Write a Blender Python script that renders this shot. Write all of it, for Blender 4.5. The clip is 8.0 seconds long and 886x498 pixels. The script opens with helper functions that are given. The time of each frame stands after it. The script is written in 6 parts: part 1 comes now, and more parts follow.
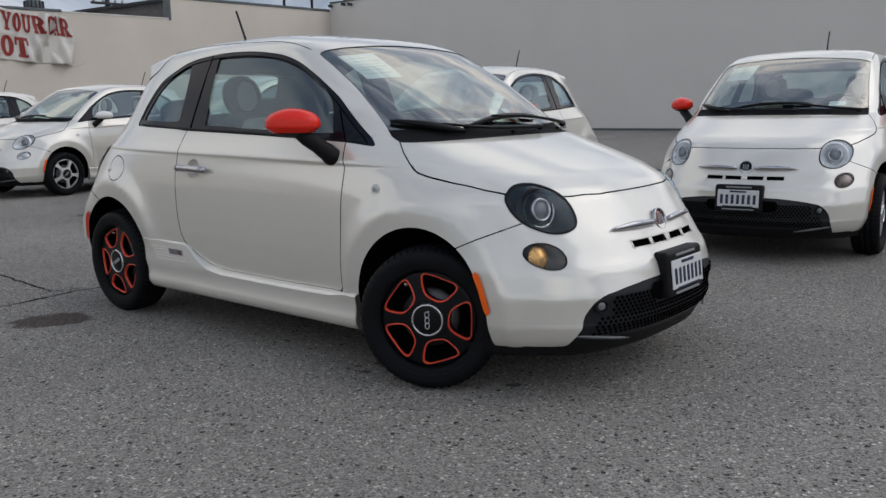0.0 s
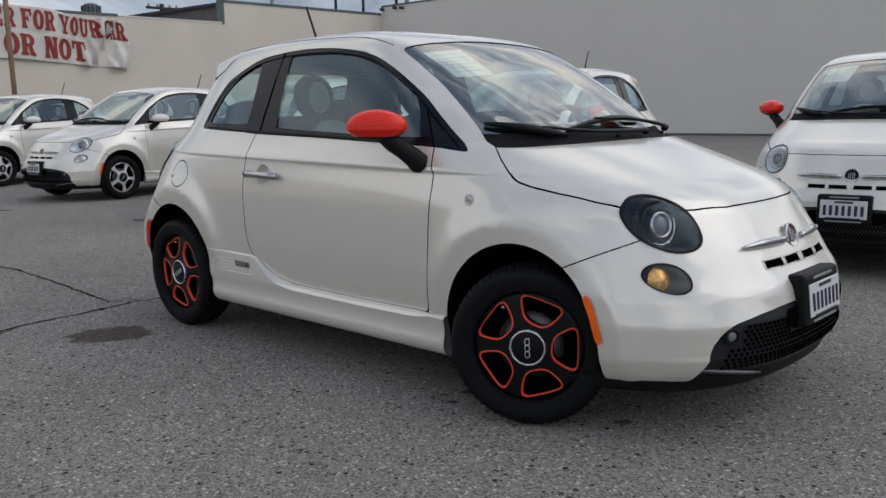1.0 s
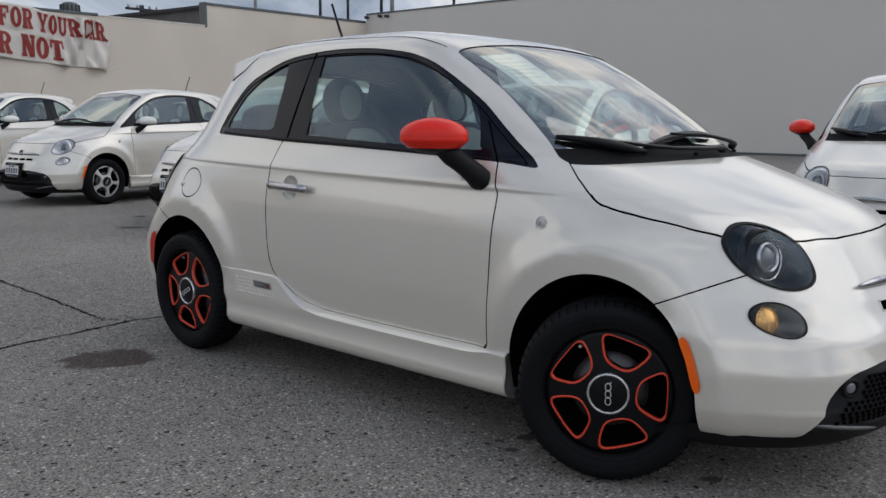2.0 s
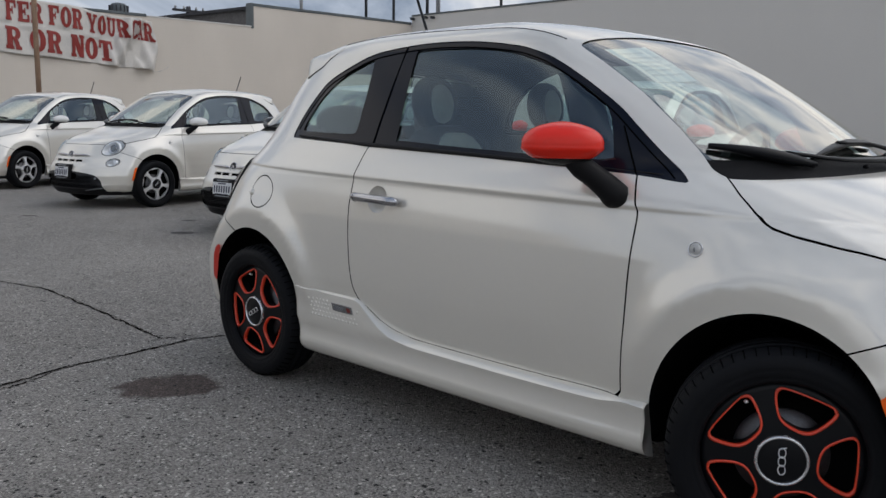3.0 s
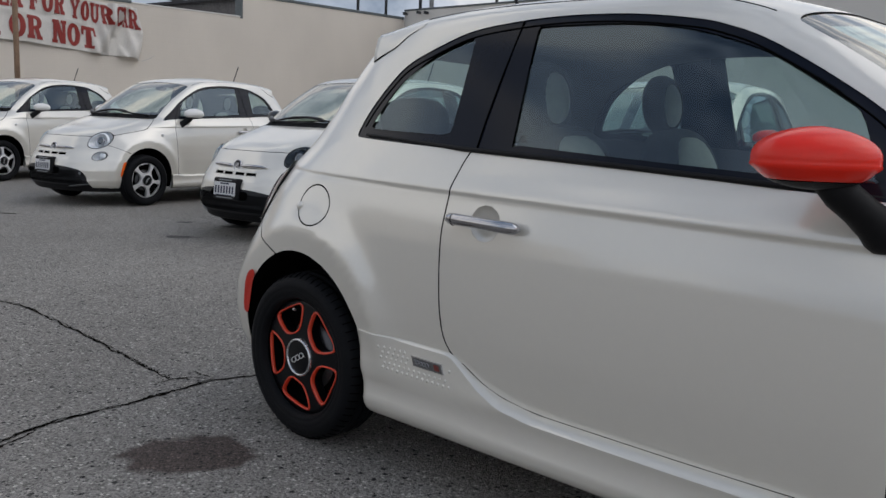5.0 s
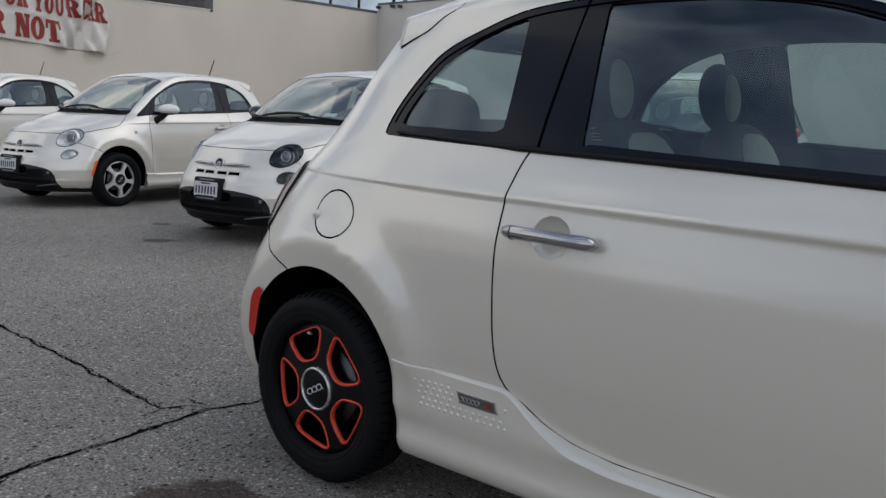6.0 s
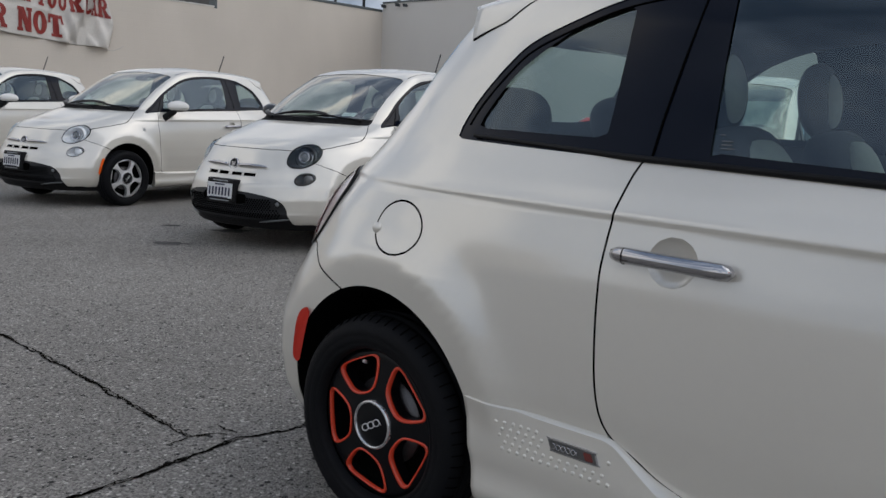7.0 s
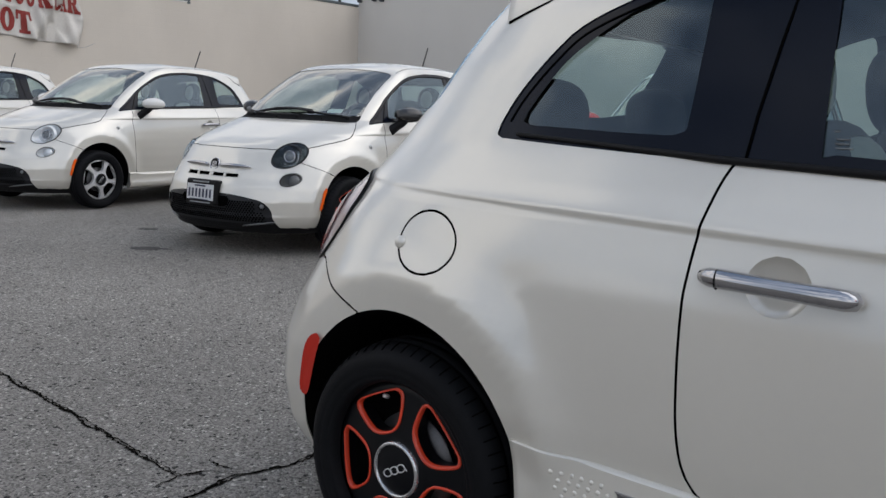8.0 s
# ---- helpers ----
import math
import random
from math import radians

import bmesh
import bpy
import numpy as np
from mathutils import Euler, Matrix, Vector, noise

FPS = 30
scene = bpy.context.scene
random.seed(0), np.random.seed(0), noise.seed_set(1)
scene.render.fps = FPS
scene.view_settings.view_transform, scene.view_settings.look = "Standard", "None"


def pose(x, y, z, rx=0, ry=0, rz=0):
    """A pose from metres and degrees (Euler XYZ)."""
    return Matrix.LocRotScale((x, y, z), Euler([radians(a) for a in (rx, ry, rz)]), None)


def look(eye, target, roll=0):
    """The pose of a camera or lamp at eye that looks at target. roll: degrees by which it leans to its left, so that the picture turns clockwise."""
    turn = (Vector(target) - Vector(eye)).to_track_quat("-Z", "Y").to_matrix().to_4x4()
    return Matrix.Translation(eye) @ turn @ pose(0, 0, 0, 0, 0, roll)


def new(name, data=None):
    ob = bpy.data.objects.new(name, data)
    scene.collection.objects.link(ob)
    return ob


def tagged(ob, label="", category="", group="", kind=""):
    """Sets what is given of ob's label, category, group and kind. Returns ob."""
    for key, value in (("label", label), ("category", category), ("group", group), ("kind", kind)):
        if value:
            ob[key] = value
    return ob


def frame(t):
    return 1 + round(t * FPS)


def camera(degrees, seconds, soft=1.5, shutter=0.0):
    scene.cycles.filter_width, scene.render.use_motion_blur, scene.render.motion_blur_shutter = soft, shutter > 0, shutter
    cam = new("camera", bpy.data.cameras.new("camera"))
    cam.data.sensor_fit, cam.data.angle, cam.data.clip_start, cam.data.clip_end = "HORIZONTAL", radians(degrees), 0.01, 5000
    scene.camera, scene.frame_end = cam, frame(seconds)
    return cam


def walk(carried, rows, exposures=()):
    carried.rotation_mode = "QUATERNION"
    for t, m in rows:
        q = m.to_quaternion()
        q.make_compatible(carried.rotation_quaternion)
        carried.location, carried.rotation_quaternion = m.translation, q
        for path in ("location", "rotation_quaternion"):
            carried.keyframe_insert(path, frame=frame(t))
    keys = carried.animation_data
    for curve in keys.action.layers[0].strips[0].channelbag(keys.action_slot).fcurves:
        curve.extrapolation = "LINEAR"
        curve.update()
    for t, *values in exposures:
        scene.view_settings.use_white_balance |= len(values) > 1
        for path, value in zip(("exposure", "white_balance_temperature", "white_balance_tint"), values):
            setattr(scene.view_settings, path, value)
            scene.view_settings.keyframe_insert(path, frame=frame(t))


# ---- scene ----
cam = camera(54.4, 8.0)
PATH = [
    (0, (3.326, -3.23, 1.132), (2.051, -1.726, 0.793), -1.3),
    (0.5, (3.136, -3.165, 1.122), (1.825, -1.688, 0.804), -1.4),
    (1, (2.934, -3.079, 1.122), (1.581, -1.643, 0.795), -1.2),
    (1.2, (2.854, -3.054, 1.116), (1.509, -1.61, 0.789), -0.7),
    (2.3, (2.292, -2.952, 1.122), (0.983, -1.469, 0.828), 0.4),
    (2.5, (2.194, -2.904, 1.125), (0.843, -1.459, 0.831), 0.2),
    (3, (1.964, -2.833, 1.119), (0.59, -1.411, 0.82), 0.7),
    (3.5, (1.723, -2.79, 1.121), (0.374, -1.343, 0.823), 1.5),
    (4, (1.506, -2.702, 1.114), (0.164, -1.25, 0.813), 1.6),
    (4.5, (1.321, -2.616, 1.109), (-0.035, -1.177, 0.809), 2.1),
    (6, (0.712, -2.394, 1.098), (-0.575, -0.895, 0.787), 1.9),
    (6.5, (0.552, -2.331, 1.089), (-0.756, -0.851, 0.775), 2.2),
    (7, (0.366, -2.301, 1.092), (-0.917, -0.799, 0.782), 2.6),
    (7.5, (0.222, -2.247, 1.082), (-1.036, -0.724, 0.77), 2.5),
    (8, (0.068, -2.148, 1.085), (-1.173, -0.611, 0.768), 2.2),
]
walk(cam, [(t, look(eye, target, roll)) for t, eye, target, roll in PATH],
     exposures=[(0, 0.12), (2.5, 0.11), (5.8, 0.10), (7, 0.10), (7.5, 0.15), (8, 0.32)])

# ---- world, sun, exposure ----
scene.view_settings.exposure = 0.0
world = bpy.data.worlds.new("sky")
scene.world = world
world.use_nodes = True
wn, wl = world.node_tree.nodes, world.node_tree.links
wn.clear()
w_out = wn.new("ShaderNodeOutputWorld")
w_bg = wn.new("ShaderNodeBackground")
w_sky = wn.new("ShaderNodeTexSky")
w_sky.sky_type, w_sky.sun_disc = "NISHITA", False
w_sky.sun_elevation, w_sky.sun_rotation = radians(49.5), radians(55)
w_sky.air_density, w_sky.dust_density = 1.0, 3.0
w_co = wn.new("ShaderNodeTexCoord")
w_map = wn.new("ShaderNodeMapping")
w_map.inputs["Scale"].default_value = (1.0, 1.0, 2.6)
w_noise = wn.new("ShaderNodeTexNoise")
w_noise.inputs["Scale"].default_value, w_noise.inputs["Detail"].default_value = 2.3, 8.0
w_noise.inputs["Roughness"].default_value, w_noise.inputs["Distortion"].default_value = 0.6, 0.6
w_ramp = wn.new("ShaderNodeValToRGB")
w_ramp.color_ramp.elements[0].position, w_ramp.color_ramp.elements[0].color = 0.36, (2.0, 2.6, 3.7, 1)
w_ramp.color_ramp.elements[1].position, w_ramp.color_ramp.elements[1].color = 0.64, (12.4, 12.0, 11.6, 1)
w_mid = w_ramp.color_ramp.elements.new(0.50)
w_mid.color = (5.7, 6.35, 7.55, 1)
w_mix = wn.new("ShaderNodeMix")
w_mix.data_type = "RGBA"
w_mix.inputs["Factor"].default_value = 0.86
wl.new(w_co.outputs["Generated"], w_map.inputs["Vector"])
wl.new(w_map.outputs["Vector"], w_noise.inputs["Vector"])
# cloud bases are greyer overhead
w_split = wn.new("ShaderNodeSeparateXYZ")
wl.new(w_co.outputs["Generated"], w_split.inputs["Vector"])
w_base = wn.new("ShaderNodeMapRange")
w_base.interpolation_type = "SMOOTHSTEP"
for w_key, w_value in (("From Min", 0.66), ("From Max", 0.94), ("To Min", 0.04), ("To Max", -0.13)):
    w_base.inputs[w_key].default_value = w_value
wl.new(w_split.outputs["Z"], w_base.inputs["Value"])
w_sum = wn.new("ShaderNodeMath")
wl.new(w_noise.outputs["Fac"], w_sum.inputs[0])
wl.new(w_base.outputs["Result"], w_sum.inputs[1])
wl.new(w_sum.outputs[0], w_ramp.inputs["Fac"])
wl.new(w_sky.outputs["Color"], w_mix.inputs["A"])
wl.new(w_ramp.outputs["Color"], w_mix.inputs["B"])
# the cloud cover is brightest round the hidden sun
w_dot = wn.new("ShaderNodeVectorMath")
w_dot.operation = "DOT_PRODUCT"
w_dot.inputs[1].default_value = Vector((0.85, 0.60, 1.22)).normalized()
w_glow = wn.new("ShaderNodeMapRange")
w_glow.interpolation_type = "SMOOTHSTEP"
for w_key, w_value in (("From Min", -0.35), ("From Max", 1.0), ("To Min", 0.90), ("To Max", 1.17)):
    w_glow.inputs[w_key].default_value = w_value
w_scale = wn.new("ShaderNodeVectorMath")
w_scale.operation = "SCALE"
wl.new(w_co.outputs["Generated"], w_dot.inputs[0])
wl.new(w_dot.outputs["Value"], w_glow.inputs["Value"])
wl.new(w_mix.outputs["Result"], w_scale.inputs[0])
wl.new(w_glow.outputs["Result"], w_scale.inputs["Scale"])
wl.new(w_scale.outputs["Vector"], w_bg.inputs["Color"])
w_bg.inputs["Strength"].default_value = 0.092
wl.new(w_bg.outputs["Background"], w_out.inputs["Surface"])

sun_data = bpy.data.lights.new("sun", "SUN")
sun_data.energy, sun_data.angle, sun_data.color = 0.55, radians(60), (1.0, 0.96, 0.91)
sun = new("sun", sun_data)
SUN_FROM = Vector((0.85, 0.60, 1.22))
sun.matrix_world = look(SUN_FROM * 30, (0, 0, 0))


# ---- materials ----
def material(name, color, rough=0.5, metal=0.0, coat=0.0, spread=0.0, scale=8.0, bump=0.0, bump_scale=120.0, rough_spread=0.0, emit=0.0, spec=0.5, coat_ior=1.5, coat_rough=0.03):
    """A principled surface with colour variation at two scales, and fine relief."""
    m = bpy.data.materials.new(name)
    m.use_nodes = True
    n, l = m.node_tree.nodes, m.node_tree.links
    b = n["Principled BSDF"]
    b.inputs["Roughness"].default_value, b.inputs["Metallic"].default_value = rough, metal
    b.inputs["Coat Weight"].default_value, b.inputs["Coat Roughness"].default_value = coat, coat_rough
    b.inputs["Coat IOR"].default_value = coat_ior
    b.inputs["Specular IOR Level"].default_value = spec
    b.inputs["Base Color"].default_value = (*color, 1)
    if emit:
        b.inputs["Emission Color"].default_value, b.inputs["Emission Strength"].default_value = (*color, 1), emit
    co = n.new("ShaderNodeTexCoord")
    if spread or rough_spread:
        big, fine = n.new("ShaderNodeTexNoise"), n.new("ShaderNodeTexNoise")
        big.inputs["Scale"].default_value, big.inputs["Detail"].default_value = scale, 5
        fine.inputs["Scale"].default_value, fine.inputs["Detail"].default_value = scale * 14, 3
        l.new(co.outputs["Object"], big.inputs["Vector"])
        l.new(co.outputs["Object"], fine.inputs["Vector"])
        add = n.new("ShaderNodeMath")
        add.operation = "ADD"
        l.new(big.outputs["Fac"], add.inputs[0])
        l.new(fine.outputs["Fac"], add.inputs[1])
        span = n.new("ShaderNodeMapRange")
        span.inputs["From Min"].default_value, span.inputs["From Max"].default_value = 0.6, 1.4
        span.inputs["To Min"].default_value, span.inputs["To Max"].default_value = 1 - spread, 1 + spread
        l.new(add.outputs[0], span.inputs["Value"])
        mul = n.new("ShaderNodeVectorMath")
        mul.operation = "SCALE"
        mul.inputs[0].default_value = color
        l.new(span.outputs["Result"], mul.inputs["Scale"])
        l.new(mul.outputs["Vector"], b.inputs["Base Color"])
        if rough_spread:
            rr = n.new("ShaderNodeMapRange")
            rr.inputs["From Min"].default_value, rr.inputs["From Max"].default_value = 0.35, 0.65
            rr.inputs["To Min"].default_value, rr.inputs["To Max"].default_value = max(rough - rough_spread, 0.02), min(rough + rough_spread, 1)
            l.new(big.outputs["Fac"], rr.inputs["Value"])
            l.new(rr.outputs["Result"], b.inputs["Roughness"])
    if bump:
        tex = n.new("ShaderNodeTexNoise")
        tex.inputs["Scale"].default_value, tex.inputs["Detail"].default_value = bump_scale, 4
        l.new(co.outputs["Object"], tex.inputs["Vector"])
        bp = n.new("ShaderNodeBump")
        bp.inputs["Strength"].default_value, bp.inputs["Distance"].default_value = bump, 0.01
        l.new(tex.outputs["Fac"], bp.inputs["Height"])
        l.new(bp.outputs["Normal"], b.inputs["Normal"])
    return m


def glass(name, tint, gloss_share=0.06, gloss_rough=0.01, gloss_tint=(0.72, 0.87, 1.0)):
    m = bpy.data.materials.new(name)
    m.use_nodes = True
    n, l = m.node_tree.nodes, m.node_tree.links
    n.clear()
    out, mix = n.new("ShaderNodeOutputMaterial"), n.new("ShaderNodeMixShader")
    clear, gloss, lw = n.new("ShaderNodeBsdfTransparent"), n.new("ShaderNodeBsdfGlossy"), n.new("ShaderNodeLayerWeight")
    clear.inputs["Color"].default_value = (*tint, 1)
    gloss.inputs["Roughness"].default_value = gloss_rough
    gloss.inputs["Color"].default_value = (*gloss_tint, 1)
    lw.inputs["Blend"].default_value = 0.5
    steep, share = n.new("ShaderNodeMath"), n.new("ShaderNodeMath")
    steep.operation, share.operation = "POWER", "MULTIPLY_ADD"
    steep.inputs[1].default_value = 4.2
    share.inputs[1].default_value, share.inputs[2].default_value = 1 - gloss_share, gloss_share
    l.new(lw.outputs["Facing"], steep.inputs[0])
    l.new(steep.outputs[0], share.inputs[0])
    l.new(share.outputs[0], mix.inputs["Fac"])
    l.new(clear.outputs["BSDF"], mix.inputs[1])
    l.new(gloss.outputs["BSDF"], mix.inputs[2])
    l.new(mix.outputs["Shader"], out.inputs["Surface"])
    return m


PAINT = material("white_paint", (0.70, 0.670, 0.600), 0.40, metal=0.14, coat=1.0, coat_ior=2.5, coat_rough=0.11, spread=0.012, scale=3, rough_spread=0.03)
GRILLE = material("grille_plastic", (0.012, 0.013, 0.016), 0.42, spec=0.3, spread=0.15, scale=20, bump=0.1, bump_scale=900)
BLACK_PLASTIC = material("black_plastic", (0.008, 0.008, 0.009), 0.5, spec=0.16, spread=0.15, scale=20, bump=0.15, bump_scale=900)
GLOSS_BLACK = material("gloss_black", (0.004, 0.0045, 0.006), 0.35, spec=0.2, spread=0.1, scale=10)
TRIM_BLACK = material("window_trim_black", (0.005, 0.007, 0.014), 0.10, spec=0.2, spread=0.1, scale=12)
COWL = material("cowl_plastic", (0.012, 0.012, 0.013), 0.75, spec=0.15, spread=0.2, scale=15, bump=0.2, bump_scale=300)
GAP = material("gap_dark", (0.003, 0.003, 0.003), 1.0, spec=0.0)
SHEET_PRINT = material("grey_print", (0.66, 0.68, 0.68), 0.7, spread=0.1, scale=40)
RUBBER = material("tyre_rubber", (0.006, 0.0065, 0.008), 0.6, spec=0.12, spread=0.25, scale=14, bump=0.2, bump_scale=500)
CHROME = material("chrome", (0.46, 0.46, 0.48), 0.04, metal=1.0, rough_spread=0.04, spread=0.03)
SILVER = material("silver_alloy", (0.72, 0.72, 0.73), 0.35, metal=0.45, spread=0.05, scale=15, rough_spread=0.06)
SATIN = material("satin_chrome", (0.66, 0.66, 0.67), 0.22, metal=0.85, spread=0.05, scale=40, rough_spread=0.06)
ORANGE_RING = material("orange_accent", (0.68, 0.055, 0.020), 0.35, coat=0.3, spread=0.06, scale=30)
RED_PAINT = material("red_paint", (0.78, 0.020, 0.007), 0.24, spec=0.35, coat=0.1, spread=0.02, scale=10)
WHITE_CAP = material("white_mirror_paint", (0.78, 0.77, 0.74), 0.3, coat=0.8, spread=0.02, scale=10)
BLACK_CAP = material("black_mirror_paint", (0.015, 0.015, 0.016), 0.2, coat=0.6, spread=0.05, scale=10)
AMBER = material("amber_lens", (0.95, 0.14, 0.008), 0.35, coat=0.1, spec=0.3, spread=0.05, scale=40, bump=0.25, bump_scale=160)
RED_LENS = material("red_lens", (0.34, 0.006, 0.008), 0.10, coat=0.6, spread=0.08, scale=30, bump=0.1, bump_scale=150)
RED_MARKER = material("red_marker", (0.52, 0.022, 0.010), 0.4, spec=0.3, spread=0.05, scale=40)
BULB = material("amber_bulb", (0.92, 0.50, 0.15), 0.22, metal=0.55, spread=0.45, scale=55, rough_spread=0.12)
LAMP_DARK = material("lamp_housing_dark", (0.006, 0.007, 0.009), 0.30, spec=0.12, spread=0.2, scale=30)
LAMP_SILVER = material("lamp_reflector", (0.82, 0.83, 0.84), 0.30, metal=0.3, spread=0.08, scale=30)
AMBER_BOWL = material("amber_reflector", (0.42, 0.32, 0.25), 0.25, metal=0.5, spread=0.25, scale=60)
LAMP_GREY = material("lamp_lens_grey", (0.16, 0.17, 0.18), 0.1, spread=0.2, scale=40, coat=0.6)
REPEATER = material("repeater_lens", (0.50, 0.50, 0.49), 0.25, spread=0.15, scale=60, coat=0.5)
PALE_LENS = material("pale_lens", (0.42, 0.34, 0.34), 0.12, spread=0.2, scale=30, coat=0.6)
SMOKE = material("smoked_housing", (0.075, 0.062, 0.052), 0.2, spread=0.1, scale=30, coat=0.6)
CLEAR = glass("lamp_cover", (0.93, 0.94, 0.95), 0.04)
GLASS = glass("window_glass", (0.68, 0.79, 0.76), 0.105)
DARK_GLASS = glass("tinted_glass", (0.68, 0.79, 0.76), 0.105)
WS_GLASS = glass("windscreen_glass", (0.74, 0.85, 0.81), 0.27, gloss_tint=(1.0, 0.985, 0.94))
MIRROR = material("mirror_glass", (0.8, 0.82, 0.84), 0.02, metal=1.0)
CABIN = material("cabin_dark", (0.036, 0.037, 0.041), 0.75, spread=0.2, scale=8)
SEAT_DARK = material("seat_fabric_dark", (0.026, 0.027, 0.031), 0.8, spread=0.2, scale=30, bump=0.3, bump_scale=400)
SEAT_LIGHT = material("seat_fabric_light", (0.46, 0.46, 0.43), 0.75, spread=0.12, scale=30, bump=0.3, bump_scale=400)
PAPER = material("paper", (0.82, 0.84, 0.83), 0.7, spread=0.04, scale=20)
PLATE_WHITE = material("plate_white", (0.66, 0.67, 0.68), 0.35, spread=0.05, scale=40)
HOLDER_PRINT = material("holder_print", (0.24, 0.25, 0.26), 0.5, spread=0.1, scale=60)
PLATE_INK = material("plate_ink", (0.02, 0.025, 0.06), 0.4, spread=0.1, scale=60)
EMBLEM_RED = material("emblem_dark_red", (0.16, 0.03, 0.025), 0.2, coat=0.8, spread=0.1, scale=60)
BLADE = material("dull_blade", (0.16, 0.165, 0.17), 0.35, metal=0.6, spread=0.1, scale=20)
BADGE_GREY = material("badge_grey", (0.13, 0.13, 0.13), 0.3, metal=0.6, spread=0.1, scale=60)
METAL_DARK = material("brake_metal", (0.10, 0.10, 0.105), 0.4, metal=0.8, spread=0.3, scale=20)


def wall_material(name, color, course, wear):
    """Painted block wall: faint courses, stains that run down, patches of repaint."""
    m = bpy.data.materials.new(name)
    m.use_nodes = True
    n, l = m.node_tree.nodes, m.node_tree.links
    b = n["Principled BSDF"]
    b.inputs["Roughness"].default_value = 0.85
    co = n.new("ShaderNodeTexCoord")
    big, streak, fine = (n.new("ShaderNodeTexNoise") for _ in range(3))
    for tex, scale, detail in ((big, 0.35, 6), (streak, 1.0, 5), (fine, 26.0, 4)):
        tex.inputs["Scale"].default_value, tex.inputs["Detail"].default_value = scale, detail
    stretch = n.new("ShaderNodeMapping")
    stretch.inputs["Scale"].default_value = (0.8, 0.8, 0.3)
    l.new(co.outputs["Object"], big.inputs["Vector"])
    l.new(co.outputs["Object"], stretch.inputs["Vector"])
    l.new(stretch.outputs["Vector"], streak.inputs["Vector"])
    l.new(co.outputs["Object"], fine.inputs["Vector"])
    total = n.new("ShaderNodeMath")
    total.operation = "ADD"
    l.new(big.outputs["Fac"], total.inputs[0])
    l.new(streak.outputs["Fac"], total.inputs[1])
    more = n.new("ShaderNodeMath")
    more.operation = "MULTIPLY_ADD"
    more.inputs[1].default_value = 0.4
    l.new(fine.outputs["Fac"], more.inputs[0])
    l.new(total.outputs[0], more.inputs[2])
    span = n.new("ShaderNodeMapRange")
    span.inputs["From Min"].default_value, span.inputs["From Max"].default_value = 0.85, 1.55
    span.inputs["To Min"].default_value, span.inputs["To Max"].default_value = 1 - wear, 1 + wear * 0.6
    l.new(more.outputs[0], span.inputs["Value"])
    mul = n.new("ShaderNodeVectorMath")
    mul.operation = "SCALE"
    mul.inputs[0].default_value = color
    l.new(span.outputs["Result"], mul.inputs["Scale"])
    l.new(mul.outputs["Vector"], b.inputs["Base Color"])
    bump = n.new("ShaderNodeBump")
    bump.inputs["Strength"].default_value, bump.inputs["Distance"].default_value = 0.5, 0.01
    if course:
        turn = n.new("ShaderNodeCombineXYZ")
        split = n.new("ShaderNodeSeparateXYZ")
        l.new(co.outputs["Object"], split.inputs["Vector"])
        l.new(split.outputs["Y"], turn.inputs["X"])
        l.new(split.outputs["Z"], turn.inputs["Y"])
        brick = n.new("ShaderNodeTexBrick")
        brick.inputs["Scale"].default_value = 1.0
        brick.inputs["Brick Width"].default_value, brick.inputs["Row Height"].default_value = 0.4, course
        brick.inputs["Mortar Size"].default_value, brick.inputs["Mortar Smooth"].default_value = 0.012, 0.5
        brick.inputs["Color1"].default_value = brick.inputs["Color2"].default_value = (1, 1, 1, 1)
        brick.inputs["Mortar"].default_value = (0.8, 0.8, 0.8, 1)
        l.new(turn.outputs["Vector"], brick.inputs["Vector"])
        blend = n.new("ShaderNodeMath")
        blend.operation = "MULTIPLY_ADD"
        blend.inputs[1].default_value = 0.3
        l.new(fine.outputs["Fac"], blend.inputs[0])
        l.new(brick.outputs["Color"], blend.inputs[2])
        l.new(blend.outputs[0], bump.inputs["Height"])
    else:
        l.new(fine.outputs["Fac"], bump.inputs["Height"])
    l.new(bump.outputs["Normal"], b.inputs["Normal"])
    return m


WALL_CREAM = wall_material("cream_block_wall", (0.66, 0.60, 0.525), 0.2, 0.07)
WALL_GREY = wall_material("grey_render_wall", (0.65, 0.63, 0.595), 0.0, 0.03)
COPING = material("dark_coping_metal", (0.10, 0.115, 0.12), 0.5, metal=0.3, spread=0.25, scale=3)
FAR_WALL = material("far_dull_wall", (0.10, 0.095, 0.095), 0.85, spread=0.35, scale=0.7, bump=0.2, bump_scale=8)
ROOF_DARK = material("dark_roofing", (0.035, 0.035, 0.04), 0.85, spread=0.3, scale=1.5, bump=0.3, bump_scale=20)
POLE_WOOD = material("weathered_pole", (0.29, 0.19, 0.125), 0.8, spread=0.3, scale=4, bump=0.4, bump_scale=60)
POST_DARK = material("dark_steel_post", (0.05, 0.055, 0.06), 0.5, metal=0.4, spread=0.25, scale=6)
POST_GREY = material("galvanised_post", (0.36, 0.37, 0.38), 0.45, metal=0.5, spread=0.2, scale=6)
BANNER_CLOTH = material("banner_vinyl", (0.63, 0.60, 0.555), 0.5, spread=0.10, scale=1.6, bump=0.25, bump_scale=7)
BANNER_RED = material("banner_red_print", (0.25, 0.020, 0.014), 0.5, spread=0.22, scale=2.2)


